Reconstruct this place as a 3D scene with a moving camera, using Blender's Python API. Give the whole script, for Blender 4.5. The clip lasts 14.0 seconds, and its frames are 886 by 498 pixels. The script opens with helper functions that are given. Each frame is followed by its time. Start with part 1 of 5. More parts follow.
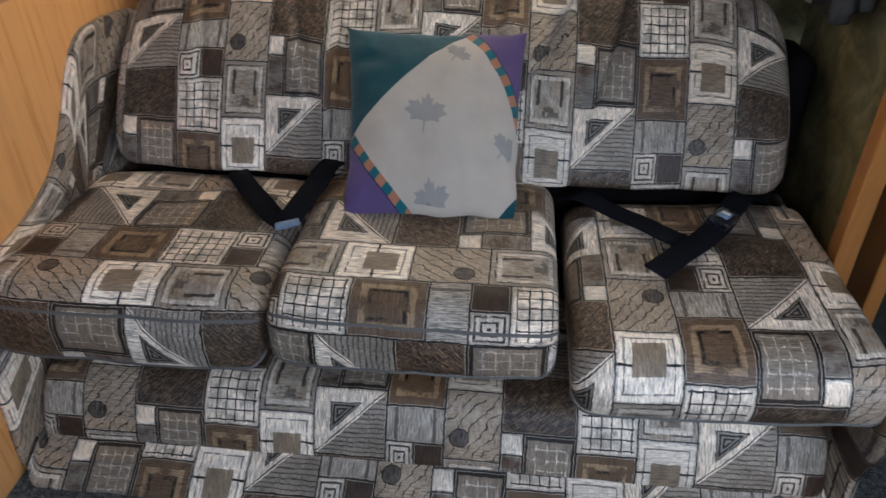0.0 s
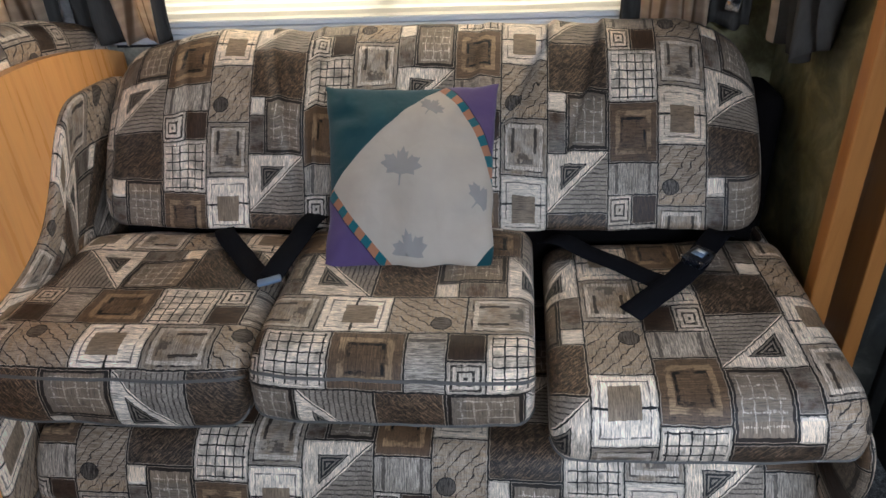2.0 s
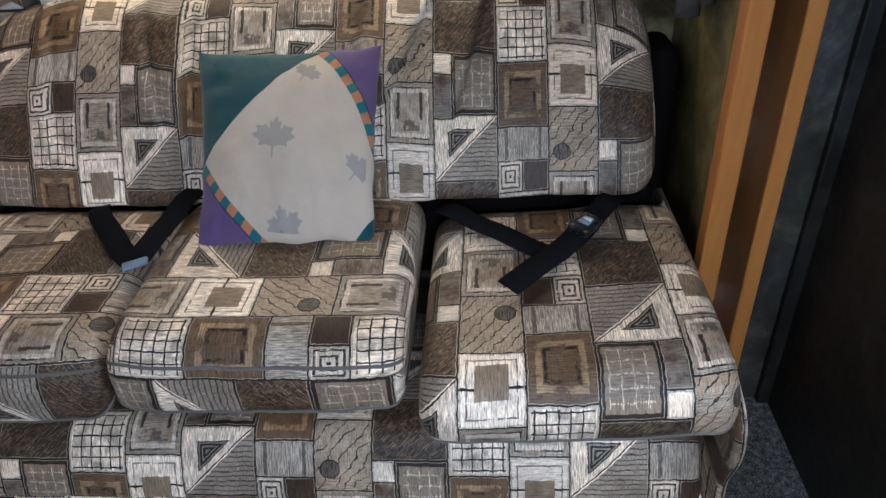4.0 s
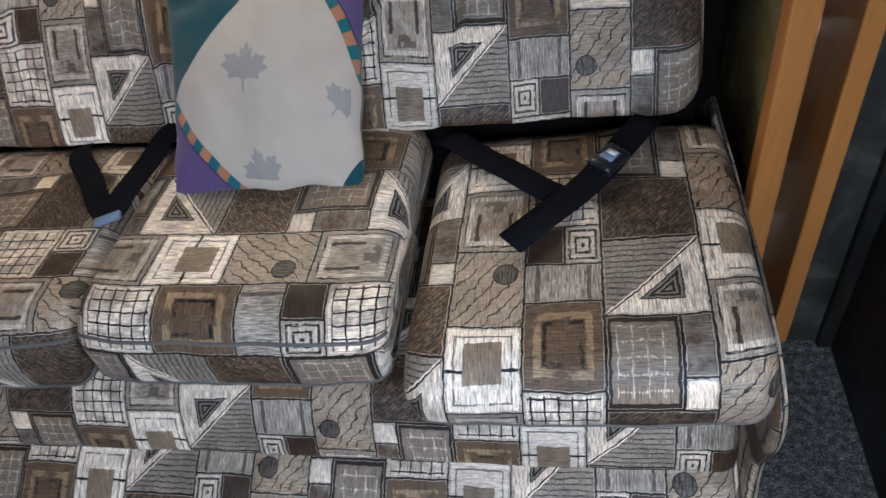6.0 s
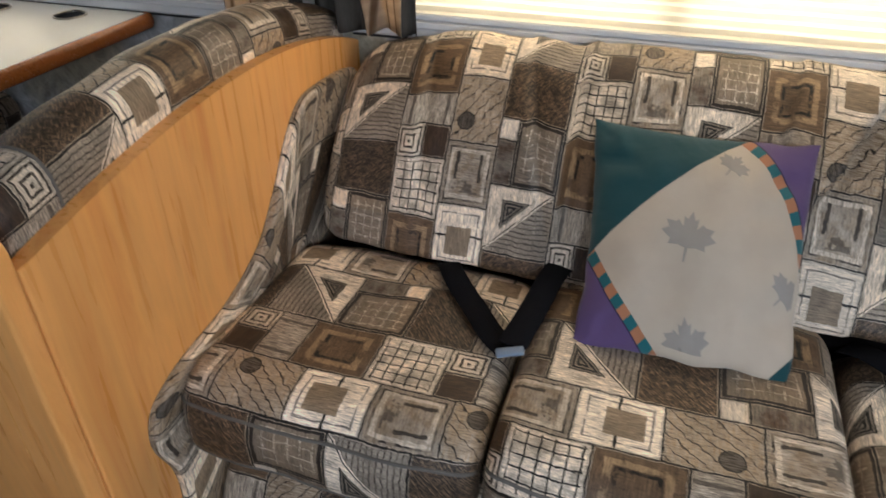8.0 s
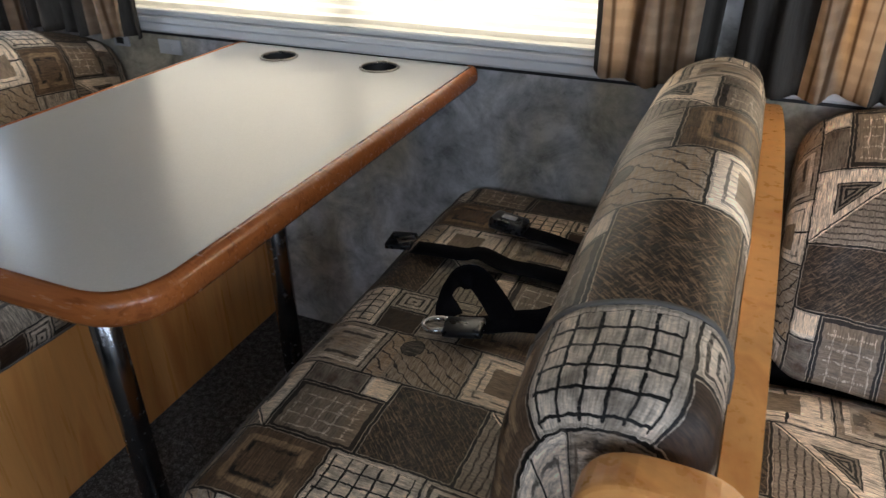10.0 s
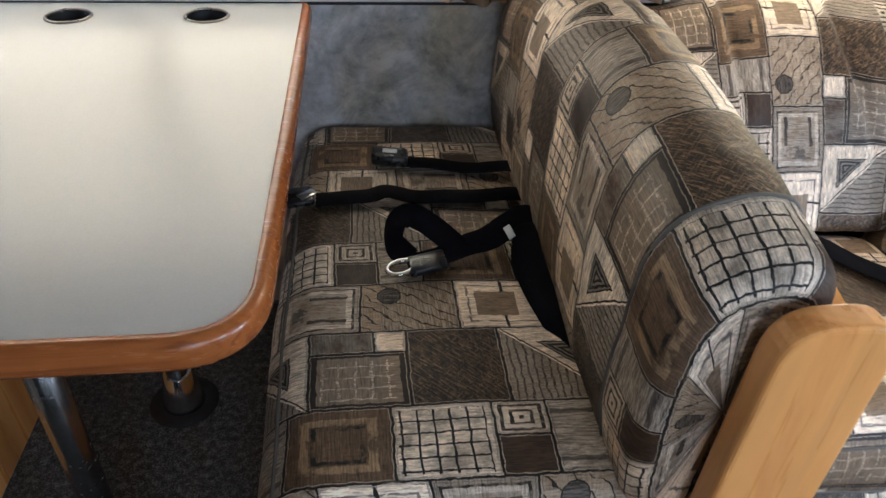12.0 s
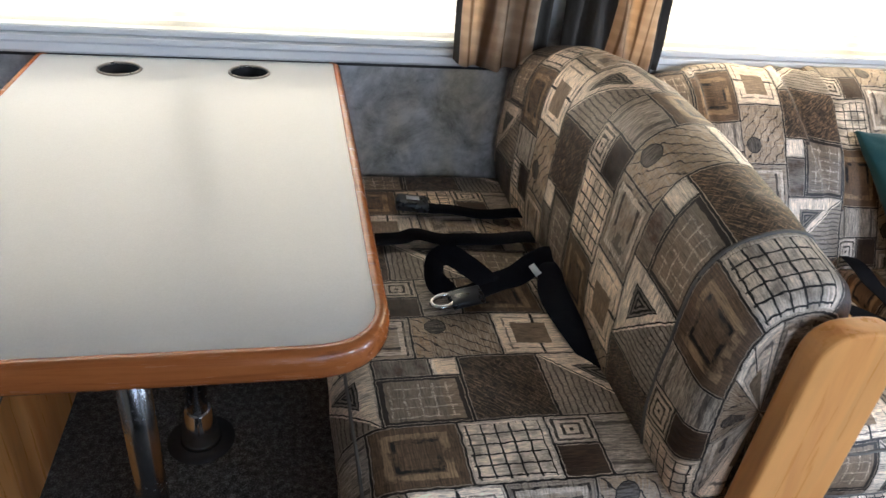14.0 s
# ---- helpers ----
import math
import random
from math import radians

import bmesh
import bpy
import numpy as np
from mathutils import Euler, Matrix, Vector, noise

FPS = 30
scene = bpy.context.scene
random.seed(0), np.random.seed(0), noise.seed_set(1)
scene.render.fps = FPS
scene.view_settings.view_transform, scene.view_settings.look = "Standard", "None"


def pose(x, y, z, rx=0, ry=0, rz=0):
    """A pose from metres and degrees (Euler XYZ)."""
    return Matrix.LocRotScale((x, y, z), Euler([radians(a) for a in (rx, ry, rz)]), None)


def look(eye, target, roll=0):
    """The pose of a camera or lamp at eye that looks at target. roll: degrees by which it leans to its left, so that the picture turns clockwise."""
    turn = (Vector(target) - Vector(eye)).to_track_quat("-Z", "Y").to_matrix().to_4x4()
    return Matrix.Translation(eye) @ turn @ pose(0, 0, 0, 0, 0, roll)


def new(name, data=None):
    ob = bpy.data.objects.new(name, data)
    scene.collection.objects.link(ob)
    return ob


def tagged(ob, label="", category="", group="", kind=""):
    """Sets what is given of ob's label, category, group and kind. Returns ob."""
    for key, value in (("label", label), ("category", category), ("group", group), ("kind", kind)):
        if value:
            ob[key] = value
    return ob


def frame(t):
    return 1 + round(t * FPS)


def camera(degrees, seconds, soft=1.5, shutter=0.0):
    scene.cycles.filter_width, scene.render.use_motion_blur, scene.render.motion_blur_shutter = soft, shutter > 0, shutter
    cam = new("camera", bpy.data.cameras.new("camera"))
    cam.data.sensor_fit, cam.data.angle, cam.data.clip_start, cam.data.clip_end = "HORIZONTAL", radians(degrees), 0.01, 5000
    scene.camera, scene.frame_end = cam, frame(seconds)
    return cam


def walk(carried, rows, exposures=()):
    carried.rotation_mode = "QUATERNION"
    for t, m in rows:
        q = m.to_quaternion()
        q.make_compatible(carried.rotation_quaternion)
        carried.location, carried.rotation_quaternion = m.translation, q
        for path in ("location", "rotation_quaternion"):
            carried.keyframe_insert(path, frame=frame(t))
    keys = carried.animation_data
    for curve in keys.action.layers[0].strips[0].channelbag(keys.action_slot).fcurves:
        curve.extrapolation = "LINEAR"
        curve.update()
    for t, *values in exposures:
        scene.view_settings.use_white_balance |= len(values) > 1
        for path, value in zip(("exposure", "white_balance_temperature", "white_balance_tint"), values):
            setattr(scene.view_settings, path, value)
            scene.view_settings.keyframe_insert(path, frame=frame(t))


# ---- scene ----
cam = camera(64.5, 14.0, soft=1.5, shutter=0.18)

PATH = [
    (0, (0.125, -1.76, 1.186), (-0.053, -0.105, 0.078), -0.2),
    (0.5, (0.094, -1.758, 1.222), (-0.25, -0.111, 0.14), -1.9),
    (1, (0.171, -1.753, 1.215), (-0.014, -0.113, 0.085), 0.5),
    (1.5, (0.195, -1.765, 1.212), (0.054, -0.066, 0.166), -2.0),
    (2, (0.192, -1.76, 1.22), (-0.023, -0.053, 0.199), -3.2),
    (2.5, (0.189, -1.756, 1.264), (-0.068, -0.024, 0.295), -1.4),
    (3, (0.236, -1.773, 1.246), (0.037, -0.02, 0.303), -1.8),
    (3.5, (0.293, -1.75, 1.216), (0.19, -0.069, 0.138), -3.4),
    (3.7, (0.326, -1.717, 1.208), (0.215, -0.054, 0.103), -3.4),
    (5.8, (0.499, -1.487, 1.216), (0.055, -0.084, -0.139), -11.9),
    (6, (0.497, -1.443, 1.198), (0.119, -0.063, -0.199), -11.8),
    (6.5, (0.487, -1.361, 1.183), (0.185, 0.002, -0.249), -8.4),
    (7, (0.395, -1.343, 1.211), (-0.021, 0.014, -0.198), -7.1),
    (7.5, (0.165, -1.407, 1.254), (-0.399, 0.061, 0.018), -1.7),
    (7.7, (0.044, -1.488, 1.261), (-0.537, 0.006, 0.064), 0.9),
    (8, (-0.115, -1.512, 1.262), (-0.659, 0.068, 0.162), -0.4),
    (8.5, (-0.329, -1.577, 1.203), (-1.098, 0.018, 0.271), 2.9),
    (9, (-0.536, -1.507, 1.194), (-1.393, 0.077, 0.325), 1.6),
    (9.2, (-0.622, -1.474, 1.187), (-1.521, 0.065, 0.281), 1.2),
    (11.3, (-1.188, -1.31, 1.17), (-1.293, 0.333, 0.035), 1.1),
    (11.5, (-1.222, -1.322, 1.18), (-1.28, 0.289, -0.004), 2.4),
    (12, (-1.307, -1.449, 1.225), (-1.098, 0.148, 0.04), 2.5),
    (12.5, (-1.397, -1.56, 1.282), (-1.09, 0.119, 0.239), 2.6),
    (13, (-1.441, -1.584, 1.275), (-1.164, 0.123, 0.271), 4.7),
    (13.5, (-1.462, -1.595, 1.254), (-1.046, 0.076, 0.236), 5.0),
    (14, (-1.508, -1.54, 1.26), (-1.097, 0.115, 0.215), 6.2),
]
walk(cam, [(t, look(eye, target, roll)) for t, eye, target, roll in PATH],
     exposures=[(0, -0.90, 5480, 10), (1.2, -0.88, 5520, 10), (2.5, -0.80, 5700, 10), (3.5, -0.64, 5650, 10), (6, -0.50, 5520, 10), (7, -0.42, 5580, 10), (8, -0.74, 6250, 10), (8.5, -0.72, 6450, 10), (9.2, -0.58, 6050, 10), (11.5, -0.24, 5950, 10), (12, 0.0, 5850, 10), (12.5, 0.12, 5750, 10), (14, 0.12, 5750, 10)])

# ---- world and light ----
world = bpy.data.worlds.new("world")
scene.world = world
world.use_nodes = True
wn = world.node_tree
sky = wn.nodes.new("ShaderNodeTexSky")
sky.sky_type, sky.sun_disc = "NISHITA", False
sky.sun_elevation, sky.sun_rotation = radians(48), radians(200)
wn.nodes["Background"].inputs["Strength"].default_value = 0.12
wn.links.new(sky.outputs[0], wn.nodes["Background"].inputs["Color"])
sun = new("sun", bpy.data.lights.new("sun", "SUN"))
sun.data.energy, sun.data.angle, sun.data.color = 2.5, radians(0.5), (1.0, 0.95, 0.88)
sun.matrix_world = look((0, 0, 0), (0.25, 0.7, -0.83))


def window_lamp(x, y, z, tx, ty, tz, w, h, power, color):
    """Daylight standing in a window's opening."""
    lamp = new("window_daylight", bpy.data.lights.new("window_daylight", "AREA"))
    lamp.data.shape, lamp.data.size, lamp.data.size_y = "RECTANGLE", w, h
    lamp.data.energy, lamp.data.color = power, color
    lamp.matrix_world = look((x, y, z), (tx, ty, tz))
    return lamp


# behind the shades, and in the openings for the light that the shades pass on
window_lamp(-0.13, 0.30, 1.18, -0.13, 0, 1.16, 1.40, 0.85, 22, (1.0, 0.90, 0.72))
window_lamp(-0.13, -0.022, 1.15, -0.13, -0.6, 0.92, 1.00, 0.56, 8, (1.0, 0.80, 0.54))
window_lamp(-1.76, 0.30, 1.18, -1.76, 0, 1.16, 1.30, 0.85, 24, (1.0, 0.95, 0.88))
window_lamp(-2.80, -0.38, 1.20, -2.0, -0.50, 1.15, 0.38, 0.66, 5.5, (0.74, 0.87, 1.0))
entry = window_lamp(0.67, -3.055, 1.66, 0.46, -0.7, 0.40, 0.50, 0.36, 19, (0.82, 0.90, 1.0))
entry.data.spread = radians(104)
window_lamp(2.06, -2.20, 1.40, -0.30, -0.70, 0.50, 1.00, 0.56, 34, (0.82, 0.90, 1.0))
# added light from an unseen window, placed to reach the bench post
window_lamp(-0.90, -3.06, 1.40, -0.95, -1.0, 0.5, 0.85, 0.68, 9, (0.84, 0.91, 1.0))

# ---- node helpers ----


class Net:
    """A material's nodes, with arithmetic written as calls."""

    def __init__(self, name):
        self.mat = bpy.data.materials.new(name)
        self.mat.use_nodes = True
        self.t = self.mat.node_tree
        self.bsdf = self.t.nodes["Principled BSDF"]
        self.outn = self.t.nodes["Material Output"]

    def feed(self, sock, v):
        if isinstance(v, bpy.types.NodeSocket):
            self.t.links.new(v, sock)
        elif isinstance(v, (tuple, list)) and len(v) == 3 and sock.type == "RGBA":
            sock.default_value = (*v, 1)
        else:
            sock.default_value = v

    def m(self, op, a, b=0.0, c=0.0):
        n = self.t.nodes.new("ShaderNodeMath")
        n.operation = op
        for i, v in enumerate((a, b, c)):
            self.feed(n.inputs[i], v)
        return n.outputs[0]

    def add(self, a, b): return self.m("ADD", a, b)
    def sub(self, a, b): return self.m("SUBTRACT", a, b)
    def mul(self, a, b): return self.m("MULTIPLY", a, b)
    def lt(self, a, b): return self.m("LESS_THAN", a, b)
    def gt(self, a, b): return self.m("GREATER_THAN", a, b)
    def fr(self, a): return self.m("FRACT", a)
    def ab(self, a): return self.m("ABSOLUTE", a)
    def mx(self, a, b): return self.m("MAXIMUM", a, b)
    def mn(self, a, b): return self.m("MINIMUM", a, b)

    def band(self, x, lo, hi):
        """1 where lo < x < hi."""
        return self.mul(self.gt(x, lo), self.lt(x, hi))

    def soft(self, x, lo, hi, a=0.0, b=1.0):
        n = self.t.nodes.new("ShaderNodeMapRange")
        n.interpolation_type = "SMOOTHSTEP"
        for k, v in zip(("Value", "From Min", "From Max", "To Min", "To Max"), (x, lo, hi, a, b)):
            self.feed(n.inputs[k], v)
        return n.outputs[0]

    def mix(self, f, a, b, kind="MIX"):
        n = self.t.nodes.new("ShaderNodeMix")
        n.data_type, n.blend_type = "RGBA", kind
        self.feed(n.inputs[0], f), self.feed(n.inputs[6], a), self.feed(n.inputs[7], b)
        return n.outputs[2]

    def xyz(self, x, y, z=0.0):
        n = self.t.nodes.new("ShaderNodeCombineXYZ")
        for i, v in enumerate((x, y, z)):
            self.feed(n.inputs[i], v)
        return n.outputs[0]

    def split(self, v):
        n = self.t.nodes.new("ShaderNodeSeparateXYZ")
        self.t.links.new(v, n.inputs[0])
        return n.outputs[0], n.outputs[1], n.outputs[2]

    def coords(self, which="Object"):
        return self.t.nodes.new("ShaderNodeTexCoord").outputs[which]

    def scale(self, v, s):
        n = self.t.nodes.new("ShaderNodeMapping")
        n.inputs["Scale"].default_value = s
        self.t.links.new(v, n.inputs[0])
        return n.outputs[0]

    def noise(self, v, scale, detail=3.0, rough=0.55, dist=0.0, color=False):
        n = self.t.nodes.new("ShaderNodeTexNoise")
        self.t.links.new(v, n.inputs["Vector"])
        for k, x in (("Scale", scale), ("Detail", detail), ("Roughness", rough), ("Distortion", dist)):
            n.inputs[k].default_value = x
        return n.outputs["Color" if color else "Fac"]

    def white(self, v):
        n = self.t.nodes.new("ShaderNodeTexWhiteNoise")
        n.noise_dimensions = "3D"
        self.t.links.new(v, n.inputs["Vector"])
        return n.outputs["Value"]

    def ramp(self, f, *stops):
        n = self.t.nodes.new("ShaderNodeValToRGB")
        self.feed(n.inputs[0], f)
        e = n.color_ramp.elements
        while len(e) < len(stops):
            e.new(0.5)
        for i, (p, c) in enumerate(stops):
            e[i].position, e[i].color = p, (*c, 1)
        return n.outputs[0]

    def bump(self, h, strength=0.3, dist=0.002, normal=None):
        n = self.t.nodes.new("ShaderNodeBump")
        n.inputs["Strength"].default_value, n.inputs["Distance"].default_value = strength, dist
        self.t.links.new(h, n.inputs["Height"])
        if normal:
            self.t.links.new(normal, n.inputs["Normal"])
        return n.outputs[0]

    def done(self, color, rough=0.5, normal=None, metal=0.0, spec=0.5, **more):
        for k, v in (("Base Color", color), ("Roughness", rough), ("Metallic", metal), ("Specular IOR Level", spec), *more.items()):
            self.feed(self.bsdf.inputs[k], v)
        if normal:
            self.t.links.new(normal, self.bsdf.inputs["Normal"])
        return self.mat


# ---- materials ----
CELL_U, CELL_V = 0.36, 0.40      # half repeat across, repeat down
W_P, W_Q, W_S = 0.31, 0.30, 0.39  # the three columns


def print_fabric():
    """Upholstery print: sketchy patchwork in taupe, brown, grey and cream, three columns with a half drop."""
    n = Net("patchwork_print")
    uv = n.coords("UV")
    wob = n.split(n.noise(uv, 85, 3, color=True))
    u0, v0, _ = n.split(uv)
    u = n.add(u0, n.mul(n.sub(wob[0], 0.5), 0.0062))
    v = n.add(v0, n.mul(n.sub(wob[1], 0.5), 0.0062))
    ku = n.m("FLOOR", n.m("DIVIDE", u, CELL_U))
    a = n.fr(n.m("DIVIDE", u, CELL_U))
    vv = n.add(n.m("DIVIDE", v, CELL_V), n.mul(ku, 0.5))
    vp, vq, vs = n.fr(vv), n.fr(n.sub(vv, 0.07)), n.fr(n.sub(vv, 0.25))
    ap, aq, as_ = (n.m("DIVIDE", a, W_P), n.m("DIVIDE", n.sub(a, W_P), W_Q), n.m("DIVIDE", n.sub(a, W_P + W_Q), W_S))
    inp = n.lt(a, W_P)
    ins = n.gt(a, W_P + W_Q)
    inq = n.mul(n.sub(1.0, inp), n.sub(1.0, ins))
    # grain of the drawing
    scr = n.noise(n.scale(uv, (420, 36, 1)), 1.0, 4, 0.72)
    scr2 = n.noise(n.scale(uv, (36, 420, 1)), 1.0, 4, 0.72)
    blot = n.noise(uv, 28, 4, 0.65)
    ink, deep = (0.004, 0.0035, 0.003), (0.020, 0.0150, 0.0120)
    brown, tan, grey = (0.070, 0.044, 0.030), (0.275, 0.212, 0.145), (0.190, 0.184, 0.183)
    pale, cream = (0.36, 0.348, 0.342), (0.76, 0.75, 0.745)

    def shade(lo, hi, f):
        return n.mix(f, lo, hi)

    def lines(x, k, w):
        """1 on k thin lines across 0..1."""
        return n.lt(n.ab(n.sub(n.fr(n.mul(x, k)), 0.5)), w)

    def cell(lo, hi, t):
        return n.m("DIVIDE", n.sub(t, lo), hi - lo)

    def edge(x, y, wx, hy):
        """Metres to the nearest side of a cell of that size."""
        ex = n.mul(n.mn(x, n.sub(1.0, x)), wx)
        ey = n.mul(n.mn(y, n.sub(1.0, y)), hy)
        return n.mn(ex, ey)

    # column P: squares and brown, grid, brown frame, light strip
    wp = W_P * CELL_U
    b = cell(0.0, 0.17, vp)
    left = n.lt(ap, 0.48)
    r = n.mx(n.ab(n.sub(n.m("DIVIDE", ap, 0.48), 0.5)), n.ab(n.sub(b, 0.5)))
    conc = shade(shade(pale, cream, 0.6), deep, n.mul(n.gt(n.m("SINE", n.add(n.mul(r, 36.0), n.mul(blot, 2.0))), 0.35), n.soft(scr, 0.3, 0.5)))
    conc = n.mix(left, shade(deep, brown, scr), conc)
    ed = n.mn(edge(ap, b, wp, 0.17 * CELL_V), n.mul(n.ab(n.sub(ap, 0.48)), wp))
    b2 = cell(0.17, 0.48, vp)
    g = n.mx(lines(n.add(ap, 0.02), 6, 0.072), lines(b2, 6, 0.072))
    g = n.mul(g, n.mul(n.band(ap, 0.07, 0.94), n.band(b2, 0.08, 0.95)))
    grid = shade(shade(pale, cream, n.soft(blot, 0.35, 0.6)), ink, n.mul(g, n.soft(scr, 0.28, 0.42)))
    e2 = edge(ap, b2, wp, 0.31 * CELL_V)
    b3 = cell(0.48, 0.82, vp)
    r3 = n.mx(n.ab(n.sub(ap, 0.5)), n.ab(n.sub(b3, 0.5)))
    fr3 = shade(shade(brown, tan, n.mul(scr2, 0.5)), deep, n.soft(scr, 0.5, 0.75))
    fr3 = n.mix(n.mul(n.band(r3, 0.27, 0.36), n.soft(blot, 0.4, 0.52)), fr3, tan)
    fr3 = n.mix(n.mul(n.band(r3, 0.20, 0.25), n.soft(blot, 0.42, 0.55)), fr3, ink)
    e3 = edge(ap, b3, wp, 0.34 * CELL_V)
    b4 = cell(0.82, 1.0, vp)
    st4 = shade(grey, pale, n.soft(scr, 0.35, 0.65))
    st4 = n.mix(n.mul(n.band(n.ab(n.sub(ap, 0.5)), 0.3, 0.36), 0.7), st4, deep)
    e4 = edge(ap, b4, wp, 0.18 * CELL_V)
    s1, s2, s3 = n.gt(vp, 0.17), n.gt(vp, 0.48), n.gt(vp, 0.82)
    colp = n.mix(s3, n.mix(s2, n.mix(s1, conc, grid), fr3), st4)
    edp = n.add(n.add(n.mul(ed, n.sub(1, s1)), n.mul(e2, n.sub(s1, s2))), n.add(n.mul(e3, n.sub(s2, s3)), n.mul(e4, s3)))
    idp = n.add(s1, n.add(s2, s3))

    # column Q: framed grey, notched white, wood with a knot
    wq = W_Q * CELL_U
    c1 = cell(0.0, 0.32, vq)
    rq = n.mx(n.ab(n.sub(aq, 0.5)), n.ab(n.sub(c1, 0.5)))
    mf = shade(shade(tan, grey, 0.45), pale, n.soft(blot, 0.3, 0.65))
    mf = n.mix(n.mul(n.band(rq, 0.33, 0.40), n.soft(scr, 0.3, 0.6)), mf, shade(pale, cream, 0.6))
    mf = n.mix(n.mul(n.band(rq, 0.40, 0.43), n.soft(blot, 0.4, 0.6)), mf, deep)
    off = n.ab(n.sub(aq, 0.5))
    bars = n.mul(n.band(n.add(off, n.mul(n.sub(blot, 0.5), 0.10)), 0.21, 0.27), n.band(c1, 0.16, 0.60))
    foot = n.mul(n.mul(n.lt(n.add(off, n.mul(n.sub(n.noise(uv, 60, 3, 0.7), 0.5), 0.9)), n.mul(n.sub(c1, 0.55), 0.75)), n.band(c1, 0.6, 0.80)), 0.7)
    mf = n.mix(n.mul(n.mx(bars, foot), n.soft(scr, 0.25, 0.55, 0.45, 0.95)), mf, deep)
    f1 = edge(aq, c1, wq, 0.32 * CELL_V)
    c2 = cell(0.32, 0.65, vq)
    nt = shade(pale, cream, n.soft(scr, 0.2, 0.5))
    nt = n.mix(n.mul(n.band(n.mx(n.ab(n.sub(aq, 0.5)), n.ab(n.sub(c2, 0.5))), 0.36, 0.385), n.soft(blot, 0.4, 0.5)), nt, grey)
    nt = n.mix(n.mul(n.lt(n.ab(n.sub(aq, 0.5)), 0.25), n.band(c2, 0.34, 0.80)), nt, shade(grey, tan, 0.55))
    nt = n.mix(n.mul(n.band(c2, 0.47, 0.505), n.gt(n.ab(n.sub(aq, 0.5)), 0.25)), nt, ink)
    f2 = edge(aq, c2, wq, 0.33 * CELL_V)
    c3 = cell(0.65, 1.0, vq)
    wd = shade(tan, pale, n.soft(scr2, 0.3, 0.7))
    diag = n.add(n.add(aq, c3), n.mul(n.sub(n.noise(uv, 30, 2), 0.5), 0.35))
    wd = n.mix(n.mul(n.lt(n.ab(n.sub(n.fr(n.mul(diag, 4.5)), 0.5)), 0.06), n.soft(blot, 0.36, 0.46)), wd, deep)
    dx, dy = n.mul(n.sub(aq, 0.27), wq), n.mul(n.sub(c3, 0.68), 0.35 * CELL_V)
    kr = n.m("SQRT", n.add(n.mul(dx, dx), n.mul(dy, dy)))
    wd = n.mix(n.lt(kr, 0.019), wd, shade(grey, deep, n.soft(scr, 0.35, 0.6)))
    wd = n.mix(n.band(kr, 0.0175, 0.0195), wd, ink)
    f3 = edge(aq, c3, wq, 0.35 * CELL_V)
    q1, q2 = n.gt(vq, 0.32), n.gt(vq, 0.65)
    colq = n.mix(q2, n.mix(q1, mf, nt), wd)
    edq = n.add(n.mul(f1, n.sub(1, q1)), n.add(n.mul(f2, n.sub(q1, q2)), n.mul(f3, q2)))
    idq = n.add(n.add(q1, q2), 4.0)

    # column S: triangle, cross hatching, small white with scribbled grid
    ws = W_S * CELL_U
    d1 = cell(0.0, 0.35, vs)
    su = n.add(as_, d1)
    up = n.lt(su, 1.0)
    hat = shade(shade(grey, pale, n.mul(scr2, 0.6)), deep, n.mul(lines(n.add(d1, n.mul(blot, 0.08)), 14, 0.14), n.soft(scr, 0.36, 0.56)))
    li = shade(pale, cream, n.soft(scr, 0.2, 0.7))
    tx, ty = n.sub(as_, 0.36), n.sub(d1, 0.34)
    tr = n.mx(n.mul(tx, -1.6), n.mx(n.mul(ty, -1.6), n.mul(n.add(tx, ty), 1.3)))
    li = n.mix(n.lt(tr, 0.22), li, shade(ink, grey, n.gt(n.m("SINE", n.mul(tr, 80.0)), 0.2)))
    tri = n.mix(up, hat, li)
    tri = n.mix(n.lt(n.ab(n.sub(su, 1.0)), 0.025), tri, shade(ink, cream, n.gt(n.sub(su, 1.0), 0.0)))
    g1 = edge(as_, d1, ws, 0.35 * CELL_V)
    d2 = cell(0.35, 0.66, vs)
    across = n.scale(uv, (1, 1, 1))
    hx, hy, _ = n.split(across)
    hatch = n.noise(n.xyz(n.mul(n.add(hx, hy), 300.0), n.mul(n.sub(hx, hy), 34.0), 0.0), 1.0, 3, 0.7)
    hatch2 = n.noise(n.xyz(n.mul(n.add(hx, hy), 30.0), n.mul(n.sub(hx, hy), 330.0), 4.0), 1.0, 3, 0.7)
    cr = shade(deep, (0.185, 0.142, 0.108), n.mx(n.soft(hatch, 0.48, 0.62), n.mul(n.soft(hatch2, 0.52, 0.66), 0.85)))
    g2 = edge(as_, d2, ws, 0.31 * CELL_V)
    d3 = cell(0.66, 1.0, vs)
    lft = n.lt(as_, 0.30)
    sm = n.mix(n.lt(d3, 0.33), shade(grey, brown, n.soft(blot, 0.4, 0.7)), cream)
    ar = n.m("DIVIDE", n.sub(as_, 0.30), 0.70)
    sg = n.mul(n.mx(lines(n.add(ar, n.mul(blot, 0.1)), 5, 0.07), lines(n.add(d3, n.mul(blot, 0.1)), 6, 0.07)), n.mul(n.band(ar, 0.16, 0.86), n.band(d3, 0.14, 0.88)))
    sc = shade(shade(grey, tan, 0.25), shade(pale, cream, 0.6), n.mul(sg, n.soft(scr, 0.42, 0.60)))
    rr = n.mx(n.ab(n.sub(ar, 0.5)), n.ab(n.sub(d3, 0.5)))
